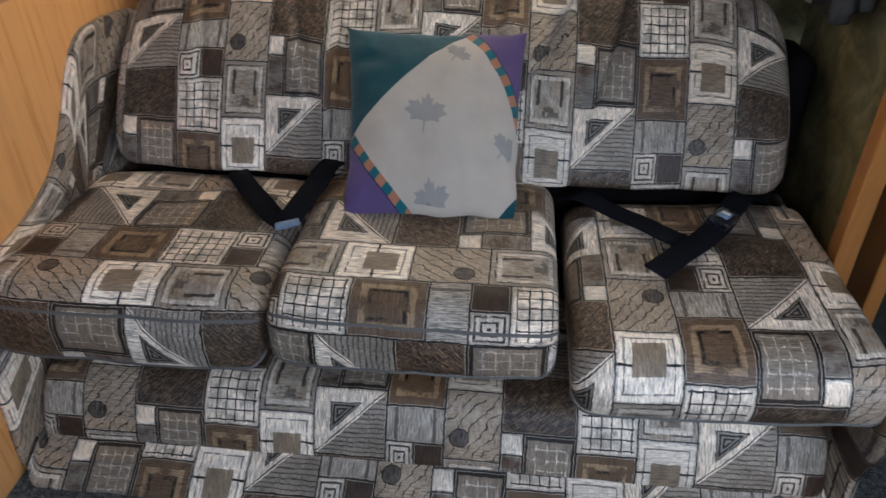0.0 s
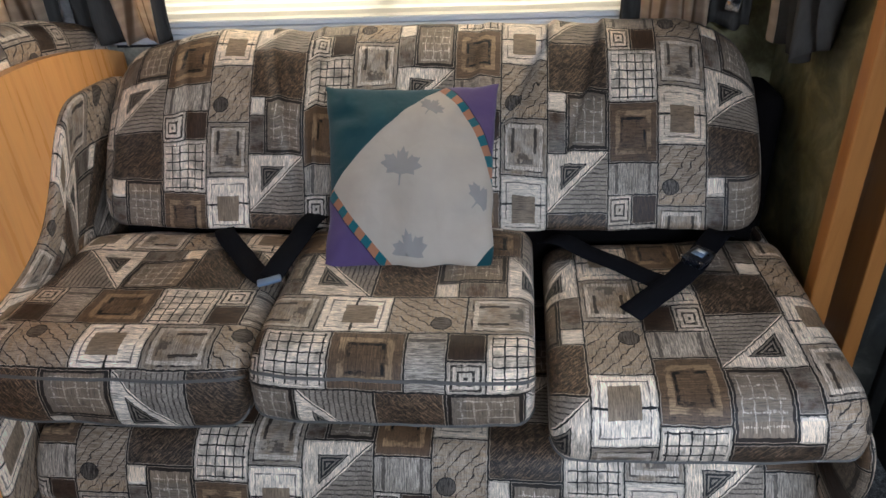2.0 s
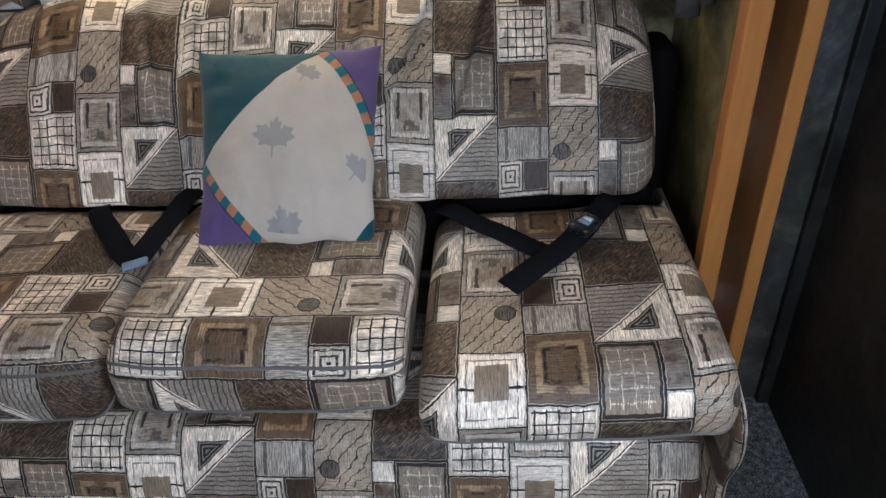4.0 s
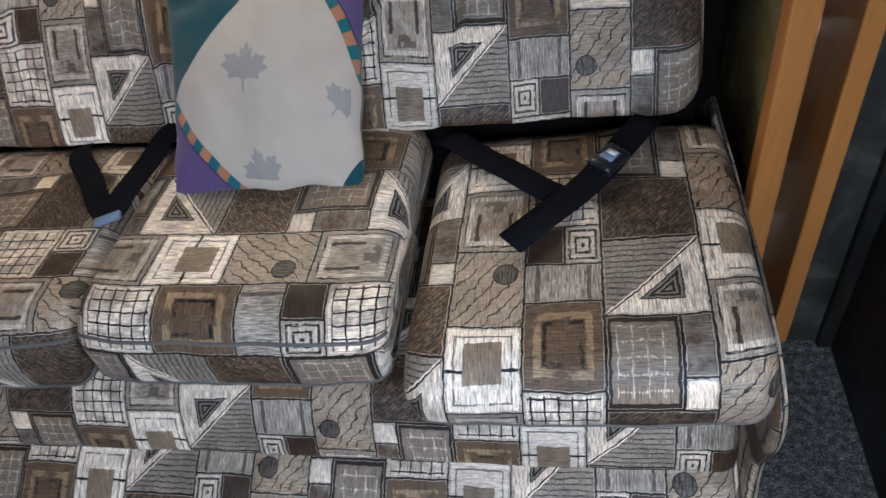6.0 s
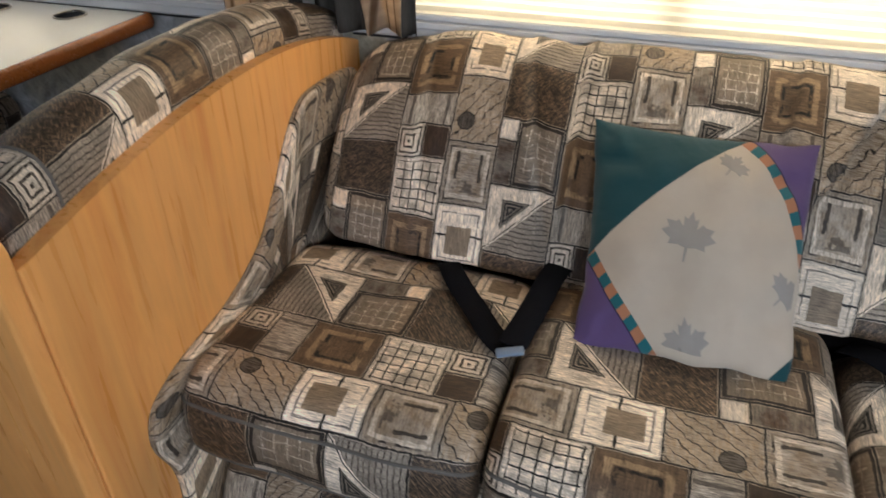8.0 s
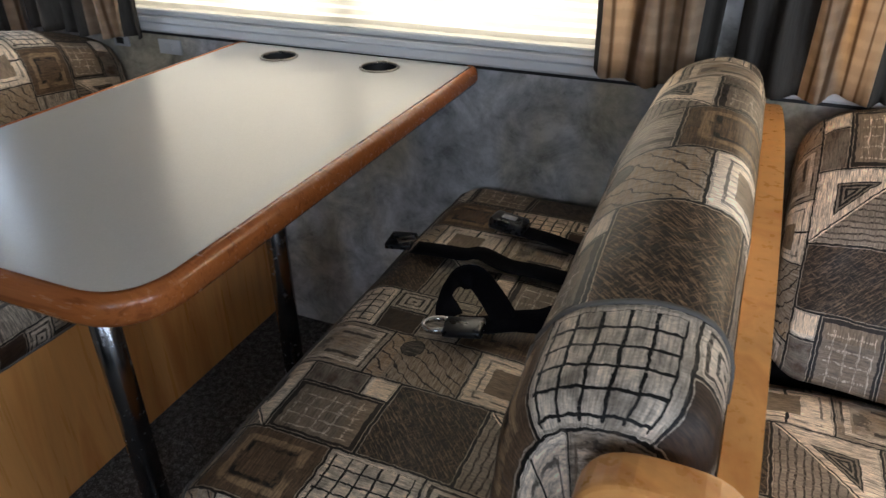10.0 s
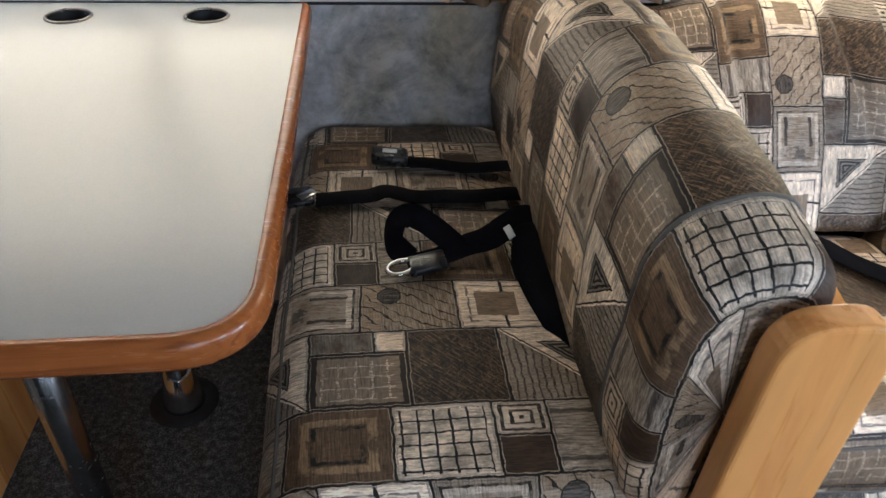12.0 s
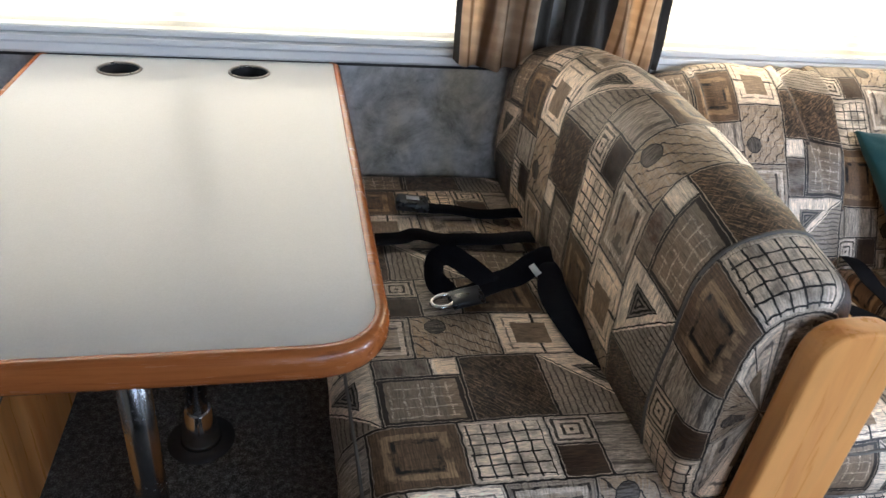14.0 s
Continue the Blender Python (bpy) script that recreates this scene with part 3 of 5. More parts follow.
def upholstery(profile, s0, s1, place, uref, vref, r=0.04, count=96, steps=30, uscale=1.0, vscale=1.0, puff=0.012, lump=0.004, seed=0.0, shape=None, lay_cloth=None, seams=(), runs=None, rim=None):
    """A stuffed body: a closed outline swept from s0 to s1 with soft ends and cloth coordinates in metres.
    uref: (s, u); vref: (p, q, v) fixes the print; shape(p, q, s) bends a point of the section;
    lay_cloth(along, around, middle) lays the print otherwise; runs receives the lines of the sewn seams, rim the one round the section near the first end."""
    loop, total = even(profile, count)
    cx = (min(p.x for p in loop) + max(p.x for p in loop)) / 2
    cy = (min(p.y for p in loop) + max(p.y for p in loop)) / 2
    hx = (max(p.x for p in loop) - min(p.x for p in loop)) / 2
    hy = (max(p.y for p in loop) - min(p.y for p in loop)) / 2
    near = min(range(count), key=lambda i: (loop[i] - Vector(vref[:2])).length)
    # soft cap, quarter round, straight run, and the same again
    rows = []
    for f in (0.0, 0.4, 0.75):
        rows.append((s0, r, f, s0 + r - r * 1.57 - (1 - f) * min(hx, hy) * 0.8))
    for k in range(7):
        a = math.pi / 2 * k / 6
        rows.append((s0 + r - r * math.cos(a), r - r * math.sin(a), 1.0, s0 + r - r * (math.pi / 2 - a)))
    for k in range(1, steps):
        s = s0 + r + (s1 - s0 - 2 * r) * k / steps
        rows.append((s, 0.0, 1.0, s))
    for k in range(7):
        a = math.pi / 2 * (1 - k / 6)
        rows.append((s1 - r + r * math.cos(a), r - r * math.sin(a), 1.0, s1 - r + r * (math.pi / 2 - a)))
    for f in (0.75, 0.4, 0.0):
        rows.append((s1, r, f, s1 - r + r * 1.57 + (1 - f) * min(hx, hy) * 0.8))
    bm = bmesh.new()
    lay = bm.loops.layers.uv.new("UVMap")
    grid = []
    for s, inset, f, us in rows:
        mid = max(0.0, 1 - abs(2 * (s - s0) / (s1 - s0) - 1) ** 4)
        kx, ky = f * (hx - inset) / hx, f * (hy - inset) / hy
        ring = []
        for i, p in enumerate(loop):
            px, py = cx + (p.x - cx) * kx, cy + (p.y - cy) * ky
            out = Vector((p.x - cx, p.y - cy))
            if out.length:
                out.normalize()
            bulge = puff * mid * f
            nz = noise.noise(Vector((px * 9 + seed, py * 9, s * 9))) * lump + noise.noise(Vector((px * 24 + seed, py * 24, s * 24 + 5))) * lump * 0.35
            px, py = px + out.x * (bulge + nz * f), py + out.y * (bulge + nz * f)
            if shape:
                px, py = shape(px, py, s)
            ring.append(bm.verts.new(place(px, py, s)))
        grid.append((ring, us))
    if rim is not None:
        rim.extend(v.co.copy() for v in grid[12][0])
    for sp in seams:
        k = min(range(count), key=lambda i: (loop[i] - Vector(sp)).length)
        runs.append([ring[k].co.copy() for ring, _ in grid[4:-4]])

    step = total / count

    def cloth(us, d, dm):
        if lay_cloth:
            return lay_cloth(us - uref[0], d, dm)
        return uref[1] + (us - uref[0]) * uscale, vref[2] + d * vscale

    for (ra, ua), (rb, ub) in zip(grid, grid[1:]):
        for i in range(count):
            j = (i + 1) % count
            f = bm.faces.new((ra[i], ra[j], rb[j], rb[i]))
            d = (((i - near + count // 2) % count) - count // 2) * step
            for lp, (us, dd) in zip(f.loops, ((ua, d), (ua, d + step), (ub, d + step), (ub, d))):
                lp[lay].uv = cloth(us, dd, d + step / 2)
    bmesh.ops.remove_doubles(bm, verts=grid[0][0] + grid[-1][0], dist=1e-5)
    bmesh.ops.recalc_face_normals(bm, faces=bm.faces[:])
    return bm


def welt(path, parent, radius=0.0032):
    """A corded seam in the print along a line."""
    part("piping", tube(path, radius, 7), WELT, parent, "taupe piped seam")


def ribbon(points, width, ups, thick=0.0022, fold=0.0):
    """Webbing along points; ups are the directions its face looks."""
    pts = [Vector(p) for p in points]
    fine, upf = [], []
    n = len(pts)
    for i in range(n - 1):
        p0, p1, p2, p3 = pts[max(i - 1, 0)], pts[i], pts[i + 1], pts[min(i + 2, n - 1)]
        for k in range(8):
            t = k / 8
            fine.append(0.5 * ((2 * p1) + (p2 - p0) * t + (2 * p0 - 5 * p1 + 4 * p2 - p3) * t * t + (3 * p1 - p0 - 3 * p2 + p3) * t ** 3))
            upf.append(Vector(ups[i]).lerp(Vector(ups[i + 1]), t))
    fine.append(pts[-1]), upf.append(Vector(ups[-1]))
    bm = bmesh.new()
    lay = bm.loops.layers.uv.new("UVMap")
    rows, run, runs = [], 0.0, []
    for i, p in enumerate(fine):
        d = (fine[min(i + 1, len(fine) - 1)] - fine[max(i - 1, 0)]).normalized()
        side = d.cross(upf[i])
        side.normalize()
        nn = side.cross(d)
        if i:
            run += (p - fine[i - 1]).length
        runs.append(run)
        bend = 0.002 * math.sin(run * 40 + fold)
        rows.append([bm.verts.new(p + side * (width * a) + nn * (thick * b + bend)) for a, b in ((-0.5, 0.2), (-0.46, 1), (0.46, 1), (0.5, 0.2), (0.46, -0.2), (-0.46, -0.2))])
    us = (0.0, 0.004, width - 0.004, width, width, 0.0, 0.0)
    for i in range(len(rows) - 1):
        for k in range(6):
            f = bm.faces.new((rows[i][k], rows[i][(k + 1) % 6], rows[i + 1][(k + 1) % 6], rows[i + 1][k]))
            for lp, (a, b) in zip(f.loops, ((us[k], runs[i]), (us[k + 1], runs[i]), (us[k + 1], runs[i + 1]), (us[k], runs[i + 1]))):
                lp[lay].uv = (a, b)
    bm.faces.new(rows[0]), bm.faces.new(rows[-1][::-1])
    bmesh.ops.recalc_face_normals(bm, faces=bm.faces[:])
    return bm


def moved(bm, m):
    bm.transform(m)
    return bm


# ---- the setting ----
X_L, X_R, Y_F = -2.72, 0.80, -3.0
X_CAB = 2.0
Z_C = 2.0
SILL, HEAD = 0.824, 1.46


def wall_with_holes(name, lo, hi, holes, place, mat, z1=Z_C):
    """A wall from lo to hi along its run with rectangular openings (a0, a1, z0, z1), 5 cm thick."""
    cuts = sorted({lo, hi, *(h[0] for h in holes), *(h[1] for h in holes)})
    zs = sorted({0.0, z1, *(h[2] for h in holes), *(h[3] for h in holes)})
    bm = bmesh.new()

    def solid(i, j):
        if not (0 <= i < len(cuts) - 1 and 0 <= j < len(zs) - 1):
            return False
        a, z = (cuts[i] + cuts[i + 1]) / 2, (zs[j] + zs[j + 1]) / 2
        return not any(h[0] < a < h[1] and h[2] < z < h[3] for h in holes)

    def quad(*ps):
        bm.faces.new([bm.verts.new(place(*p)) for p in ps])

    t = 0.05
    for i in range(len(cuts) - 1):
        for j in range(len(zs) - 1):
            if not solid(i, j):
                continue
            a0, a1, b0, b1 = cuts[i], cuts[i + 1], zs[j], zs[j + 1]
            quad((a0, 0, b0), (a1, 0, b0), (a1, 0, b1), (a0, 0, b1))
            quad((a0, t, b0), (a0, t, b1), (a1, t, b1), (a1, t, b0))
            if not solid(i - 1, j): quad((a0, 0, b0), (a0, 0, b1), (a0, t, b1), (a0, t, b0))
            if not solid(i + 1, j): quad((a1, 0, b0), (a1, t, b0), (a1, t, b1), (a1, 0, b1))
            if not solid(i, j - 1): quad((a0, 0, b0), (a0, t, b0), (a1, t, b0), (a1, 0, b0))
            if not solid(i, j + 1): quad((a0, 0, b1), (a1, 0, b1), (a1, t, b1), (a0, t, b1))
    bmesh.ops.remove_doubles(bm, verts=bm.verts[:], dist=1e-5)
    bmesh.ops.recalc_face_normals(bm, faces=bm.faces[:])
    return tagged(mesh_ob(name, bm, mat, smooth=False), kind="structure")


WIN1, WIN2 = (-0.80, 0.52), (-2.36, -1.10)
tagged(wall_with_holes("wall_north", X_L, X_R, [(*WIN1, SILL, HEAD), (*WIN2, SILL, HEAD)], lambda a, t, z: (a, t, z), PAPER), "grey sponged vinyl wall under the shaded windows", "wall")
tagged(wall_with_holes("wall_west", Y_F - 0.05, 0.05, [(-1.0, -0.10, 0.86, HEAD)], lambda a, t, z: (X_L - t, a, z), PAPER), "grey sponged vinyl end wall with a window", "wall")
# unseen wall behind the camera, in the same near-black paper
tagged(wall_with_holes("wall_south", X_L, X_CAB, [(-1.35, -0.45, 1.03, 1.77), (0.40, 0.95, 0.10, 1.86)], lambda a, t, z: (a, Y_F - t, z), SHADEPAPER), "unseen near-black sponged vinyl wall with the entry doorway", "wall")
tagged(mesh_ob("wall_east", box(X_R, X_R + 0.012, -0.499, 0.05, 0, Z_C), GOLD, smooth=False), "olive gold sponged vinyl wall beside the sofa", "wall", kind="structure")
# olive paper carried onto the back wall to darken the shaded corner
tagged(mesh_ob("wall_corner", box(0.560, X_R - 0.001, -0.004, -0.0005, 0, Z_C), GOLD, smooth=False), "olive gold sponged vinyl strip added to darken the sofa corner", "wall", kind="structure")
# shade is in its colour; its length also blocks the side window's light
tagged(mesh_ob("wall_closet", box(0.975, 1.025, -1.05, -0.505, 0, Z_C), SHADEPAPER, smooth=False), "sponged vinyl wall beside the aisle, shade put into its near-black colour", "wall", kind="structure")
# unseen walls, added to close the room in the same near-black paper
tagged(wall_with_holes("wall_cab", Y_F - 0.05, -0.505, [(-2.75, -1.65, 1.00, 1.70)], lambda a, t, z: (X_CAB + t, a, z), SHADEPAPER), "unseen near-black sponged vinyl side wall with a window", "wall")
tagged(mesh_ob("wall_cab_north", box(1.026, X_CAB, -0.555, -0.505, 0, Z_C), SHADEPAPER, smooth=False), "unseen near-black sponged vinyl wall beyond the closet", "wall", kind="structure")
tagged(mesh_ob("floor", box(X_L, X_CAB + 0.05, Y_F, 0.05, -0.04, 0), CARPET, smooth=False), "grey flecked cut pile carpet", "floor", kind="structure")
tagged(mesh_ob("ceiling", box(X_L, X_CAB + 0.05, Y_F, 0.05, Z_C, Z_C + 0.04), CEIL, smooth=False), "off-white vinyl ceiling", "ceiling", kind="structure")
g = bmesh.new()
bmesh.ops.create_grid(g, x_segments=8, y_segments=8, size=400)
for v in g.verts:
    v.co.z = -0.8
tagged(mesh_ob("ground", g, OUTSIDE), "pale bare ground outside", "ground", kind="structure")

# right end of the slide: two wooden trims with a strip of print between them, then a papered return
tagged(mesh_ob("trim", box(0.772, 0.812, -0.545, -0.500, 0, Z_C, 0.004), OAK_TRIM, smooth=False), "honey oak corner trim", "trim", kind="structure")
tagged(mesh_ob("trim", box(0.866, 0.898, -0.535, -0.360, 0, Z_C, 0.004), OAK_TRIM, smooth=False), "honey oak edge trim", "trim", kind="structure")
WPQ = (W_P + W_Q) * CELL_U
bm = box(0.8125, 0.8655, -0.390, -0.375, 0, Z_C)
lay = bm.loops.layers.uv.new("UVMap")
for f in bm.faces:
    for lp in f.loops:
        lp[lay].uv = (lp.vert.co.x - 0.812 + WPQ + 0.055, -lp.vert.co.z + 0.72)
tagged(mesh_ob("panel", bm, FABRIC, smooth=False), "narrow print-covered panel between oak trims", "panel", kind="structure")
# return and moulding take papers darkened for the shade here
tagged(mesh_ob("wall_return", box(0.8985, 0.972, -0.530, -0.500, 0, Z_C), GREYPAPER, smooth=False), "grey sponged vinyl wall return, shade put into its colour", "wall", kind="structure")
tagged(mesh_ob("trim", box(0.950, 0.978, -0.548, -0.531, 0, Z_C, 0.003), SHADEPAPER, smooth=False), "grey corner moulding, shade put into its colour", "trim", kind="structure")


def pleated_window(name, x0, x1, label):
    """A wide window with a metal frame, a sill and a closed pleated shade."""
    w = thing(name, label, "window")
    w["kind"] = "structure"
    for a, b, c, d in ((x0, x1, SILL, SILL + 0.03), (x0, x1, HEAD - 0.03, HEAD), (x0, x0 + 0.03, SILL + 0.03, HEAD - 0.03), (x1 - 0.03, x1, SILL + 0.03, HEAD - 0.03)):
        part("window_frame", box(a + 0.001, b - 0.001, 0.012, 0.045, c + 0.001, d - 0.001, 0.003), FRAMEGREY, w)
    part("mullion", box((x0 + x1) / 2 - 0.016, (x0 + x1) / 2 + 0.016, 0.020, 0.046, SILL + 0.031, HEAD - 0.031, 0.003), FRAMEGREY, w)
    gp = part("pane", box(x0 + 0.03, x1 - 0.03, 0.034, 0.038, SILL + 0.03, HEAD - 0.03), GLASS, w, smooth=False)
    gp.visible_shadow = False
    # ribbed sill rail below the shade
    outline = [(0.0, -0.037), (0.0, 0.0), (-0.004, 0.0), (-0.022, -0.003), (-0.024, -0.013), (-0.019, -0.015), (-0.024, -0.018), (-0.027, -0.032), (-0.024, -0.037)]
    bm = slab(outline, x1 - x0 + 0.10, lambda a, b, c: (x0 - 0.05 + c, a - 0.001, SILL + b), 0.0)
    part("window_sill", bm, SILLWHITE, w, "pale grey ribbed rail", smooth=False)
    part("seal", box(x0 - 0.05, x1 + 0.05, -0.016, -0.0005, SILL - 0.046, SILL - 0.038), BLACK, w, "black seal", smooth=False)
    # the shade: folded cloth
    bm = bmesh.new()
    rows, pleat = [], 0.019
    count = int((HEAD - SILL - 0.012) / pleat)
    for i in range(count * 2 + 1):
        z = SILL + 0.012 + i * pleat / 2
        yy = -0.002 - (0.009 if i % 2 else 0.0)
        rows.append([bm.verts.new((x0 - 0.02 + (x1 - x0 + 0.04) * k / 24, yy + 0.0012 * noise.noise(Vector((k * 0.7, i * 0.3, x0))), z + 0.0016 * noise.noise(Vector((k * 0.4, i * 0.21, x0 + 3))))) for k in range(25)])
    for a, b in zip(rows, rows[1:]):
        for k in range(24):
            bm.faces.new((a[k], a[k + 1], b[k + 1], b[k]))
    part("shade", bm, BLIND, w, "cream pleated shade drawn down", smooth=False)
    part("bottom_rail", box(x0 - 0.015, x1 + 0.015, -0.014, -0.001, SILL + 0.001, SILL + 0.013, 0.002), SILLWHITE, w, "white shade rail", smooth=False)
    return w


pleated_window("window_1", *WIN1, "wide window with a lowered cream pleated shade behind the sofa")
pleated_window("window_2", *WIN2, "wide window with a lowered cream pleated shade above the dinette table")


def bare_window(name, label, place, a0, a1, z0, z1):
    w = thing(name, label, "window")
    w["kind"] = "structure"
    for p0, p1, q0, q1 in ((a0, a1, z0, z0 + 0.04), (a0, a1, z1 - 0.04, z1), (a0, a0 + 0.04, z0 + 0.04, z1 - 0.04), (a1 - 0.04, a1, z0 + 0.04, z1 - 0.04)):
        bm = box(p0 + 0.001, p1 - 0.001, -0.012, 0.04, q0 + 0.001, q1 - 0.001, 0.004)
        for v in bm.verts:
            v.co = Vector(place(v.co.x, v.co.y, v.co.z))
        bmesh.ops.recalc_face_normals(bm, faces=bm.faces[:])
        part("window_frame", bm, BLACK, w, "black frame")
    bm = box(a0 + 0.04, a1 - 0.04, 0.020, 0.024, z0 + 0.04, z1 - 0.04)
    for v in bm.verts:
        v.co = Vector(place(v.co.x, v.co.y, v.co.z))
    bmesh.ops.recalc_face_normals(bm, faces=bm.faces[:])
    gp = part("pane", bm, GLASS, w, smooth=False)
    gp.visible_shadow = False


bare_window("window_3", "uncovered black-framed window behind the far bench", lambda a, t, z: (X_L - t, a, z), -1.0, -0.10, 0.86, HEAD)
# window_4 is unseen, added as an opening for the dinette's front light
bare_window("window_4", "unseen black-framed window across the aisle, added to light the dinette", lambda a, t, z: (a, Y_F - t, z), -1.35, -0.45, 1.03, 1.77)
bare_window("window_5", "uncovered black-framed side window beyond the closet", lambda a, t, z: (X_CAB + t, a, z), -2.75, -1.65, 1.00, 1.70)
door = thing("door_1", "open entry doorway with a pale frame", "doorway")
door["kind"] = "structure"
for a, b, c, d in ((0.401, 0.42, 0.101, 1.859), (0.93, 0.949, 0.101, 1.859), (0.42, 0.93, 1.83, 1.859), (0.42, 0.93, 0.101, 0.115)):
    part("door_frame", box(a, b, Y_F - 0.053, Y_F + 0.005, c, d, 0.003), FRAMEGREY, door)

# ---- sofa ----
WP, WQ = W_P * CELL_U, W_Q * CELL_U
sofa = thing("sofa", "three-seat sofa bed in taupe and brown patchwork print", "sofa")


def along_x(p, q, s):
    return (s, p, q)


# base: a padded front with a rounded top
prof = round_poly([(-0.10, 0.03), (-0.10, 0.190), (-0.705, 0.195), (-0.786, 0.191), (-0.831, 0.133), (-0.853, 0.069), (-0.850, 0.060), (-0.873, 0.052), (-0.950, 0.006), (-0.5, 0.006)], [0.01, 0.02, 0.04, 0.045, 0.05, 0.006, 0.003, 0.012, 0.012, 0.01])


def cloth_base(s, d, m):
    """One print down to the seam, and a second strip of it below."""
    if m > 0.072:
        return s * 0.975 + 0.146, 0.44 * CELL_V + d - 0.225 * CELL_V
    return s * 0.975 + 0.020, 0.44 * CELL_V + d


part("base", upholstery(prof, -0.812, 0.748, along_x, (-0.438, 0.0), (-0.831, 0.133, 0), r=0.03, puff=0.0, lump=0.004, count=260, steps=40, lay_cloth=cloth_base), FABRIC, sofa)


def seat(x0, x1, zt, yf, ref, cloth, seed, tilt=0.0, drop=0.0, thick=0.166, puff=0.012, boxed=True):
    """A seat cushion with a rounded front edge; tilt lifts its far side along x, drop lowers the back."""
    zb = zt - thick
    prof = round_poly([(-0.335, zb + 0.02), (-0.335, zt - 0.048), (-0.40, zt - 0.004), (yf + 0.05, zt), (yf, zt - 0.05), (yf + 0.001, zb + 0.02), (yf + 0.022, zb)], [0.03, 0.03, 0.04, 0.055, 0.045, 0.02, 0.015])
    mid, lines = (x0 + x1) / 2, []
    seams = [(yf + 0.004, zb + 0.012)] + ([(yf + 0.004, zt - 0.038)] if boxed else [])

    def shape(p, q, s):
        sag = -0.008 * math.exp(-((s - mid) / 0.16) ** 2 - ((p + 0.6) / 0.14) ** 2)
        return p, q + tilt * (s - mid) + drop * (p - yf) + (sag if q > zt - 0.05 else 0.0)

    bm = upholstery(prof, x0, x1, along_x, (ref[0], 0), (ref[1], zt, 0), r=0.034, puff=puff, lump=0.007, seed=seed, shape=shape, lay_cloth=cloth, count=120, seams=seams, runs=lines)
    ob = part("seat_cushion", bm, FABRIC, sofa)
    for path in lines:
        welt(path, ob)
    return ob


def cloth_left(s, d, m):
    """Print turned end for end on top, a separate boxing strip in front."""
    if m > 0.106:
        return CELL_U - (d - 0.106), 0.91 * CELL_V + s + 0.055
    return WP + d, 0.72 * CELL_V - s


def cloth_middle(s, d, m):
    if m > 0.108:
        return CELL_U - (d - 0.108), 0.91 * CELL_V + s - 0.207
    return WP - d, 0.48 * CELL_V + s


def cloth_right(s, d, m):
    return WP + WQ - s, 0.72 * CELL_V - d


seat(-0.822, -0.297, 0.445, -0.868, (-0.616, -0.745), cloth_left, 1.0, thick=0.152)
seat(-0.286, 0.222, 0.462, -0.868, (-0.137, -0.778), cloth_middle, 7.0, thick=0.146)
seat(0.246, 0.750, 0.425, -0.918, (0.311, -0.818), cloth_right, 13.0, tilt=0.05, puff=0.014, thick=0.118, boxed=False)

# added block: keeps the gap between seat and back rest black
part("gap_shade_block", box(-0.785, 0.715, -0.305, -0.034, 0.20, 0.442, 0.006), GAPSHADE, sofa, "added black block that darkens the gap under the back rest", smooth=False)

# back rest
prof = round_poly([(-0.03, 0.42), (-0.03, 0.80), (-0.075, 0.832), (-0.15, 0.80), (-0.27, 0.675), (-0.345, 0.555), (-0.393, 0.458), (-0.365, 0.447), (-0.27, 0.446)], [0.02, 0.03, 0.05, 0.08, 0.10, 0.08, 0.03, 0.02, 0.02])


def back_shape(p, q, s):
    # the top falls away towards the ends, and loose folds run down the cloth
    end = max(0.0, (-0.50 - s) / 0.34) if s < -0.5 else max(0.0, (s - 0.50) / 0.21)
    k = max(0.0, (q - 0.55) / 0.28)
    fold = 0.0
    for c, a, b in ((-0.41, 0.014, 0.30), (0.255, 0.028, -0.60), (0.365, 0.028, -0.34), (-0.62, 0.014, 0.12), (-0.295, 0.030, 0.02), (0.10, 0.014, -0.2)):
        d = s - c - b * (0.83 - q)
        fold += a * (1.1 * math.exp(-(d / (0.06 if d < 0 else 0.008)) ** 2) - 0.45 * math.exp(-((d - 0.018) / 0.010) ** 2))
    return p - fold * min(1.0, k * 1.6 + 0.15), q - 0.075 * end ** 2 * k


part("backrest", upholstery(prof, -0.792, 0.712, along_x, (-0.527, WP), (-0.345, 0.562, 0.39 * CELL_V), r=0.06, uscale=CELL_U / 0.3385, vscale=1.05, puff=0.006, lump=0.006, seed=3.0, steps=200, count=120, shape=back_shape), FABRIC, sofa)


def arm(x0, x1, seed, top, low=0.0, riser=True):
    outline = [(-0.06, 0.02), (-0.06, top - 0.02), (-0.20, top), (-0.325, top - 0.005), (-0.395, top - 0.065), (-0.468, 0.572 - low), (-0.548, 0.494 - low), (-0.65, 0.458 - low), (-0.82, 0.445 - low), (-0.905, 0.41 - low), (-0.915, 0.34 - low), (-0.880, 0.24 - low), (-0.905, 0.01)]
    if not riser:
        outline = [(-0.06, 0.02), (-0.06, 0.44 - low), (-0.35, 0.445 - low), *outline[7:]]
    prof = round_poly(outline, [0.01, 0.03, 0.05, 0.06, 0.06, 0.05, 0.06, 0.05, 0.06, 0.04, 0.04, 0.05, 0.01][-len(outline):])
    bm = upholstery(prof, x0, x1, along_x, (x0, 0.1), (-0.40, 0.66, 0.2), r=0.013, count=150, steps=3, puff=0.004, lump=0.004, seed=seed)
    part("arm", bm, FABRIC, sofa)


arm(-0.848, -0.816, 20.0, 0.738)
arm(0.750, 0.7715, 25.0, 0.50, 0.080, riser=False)
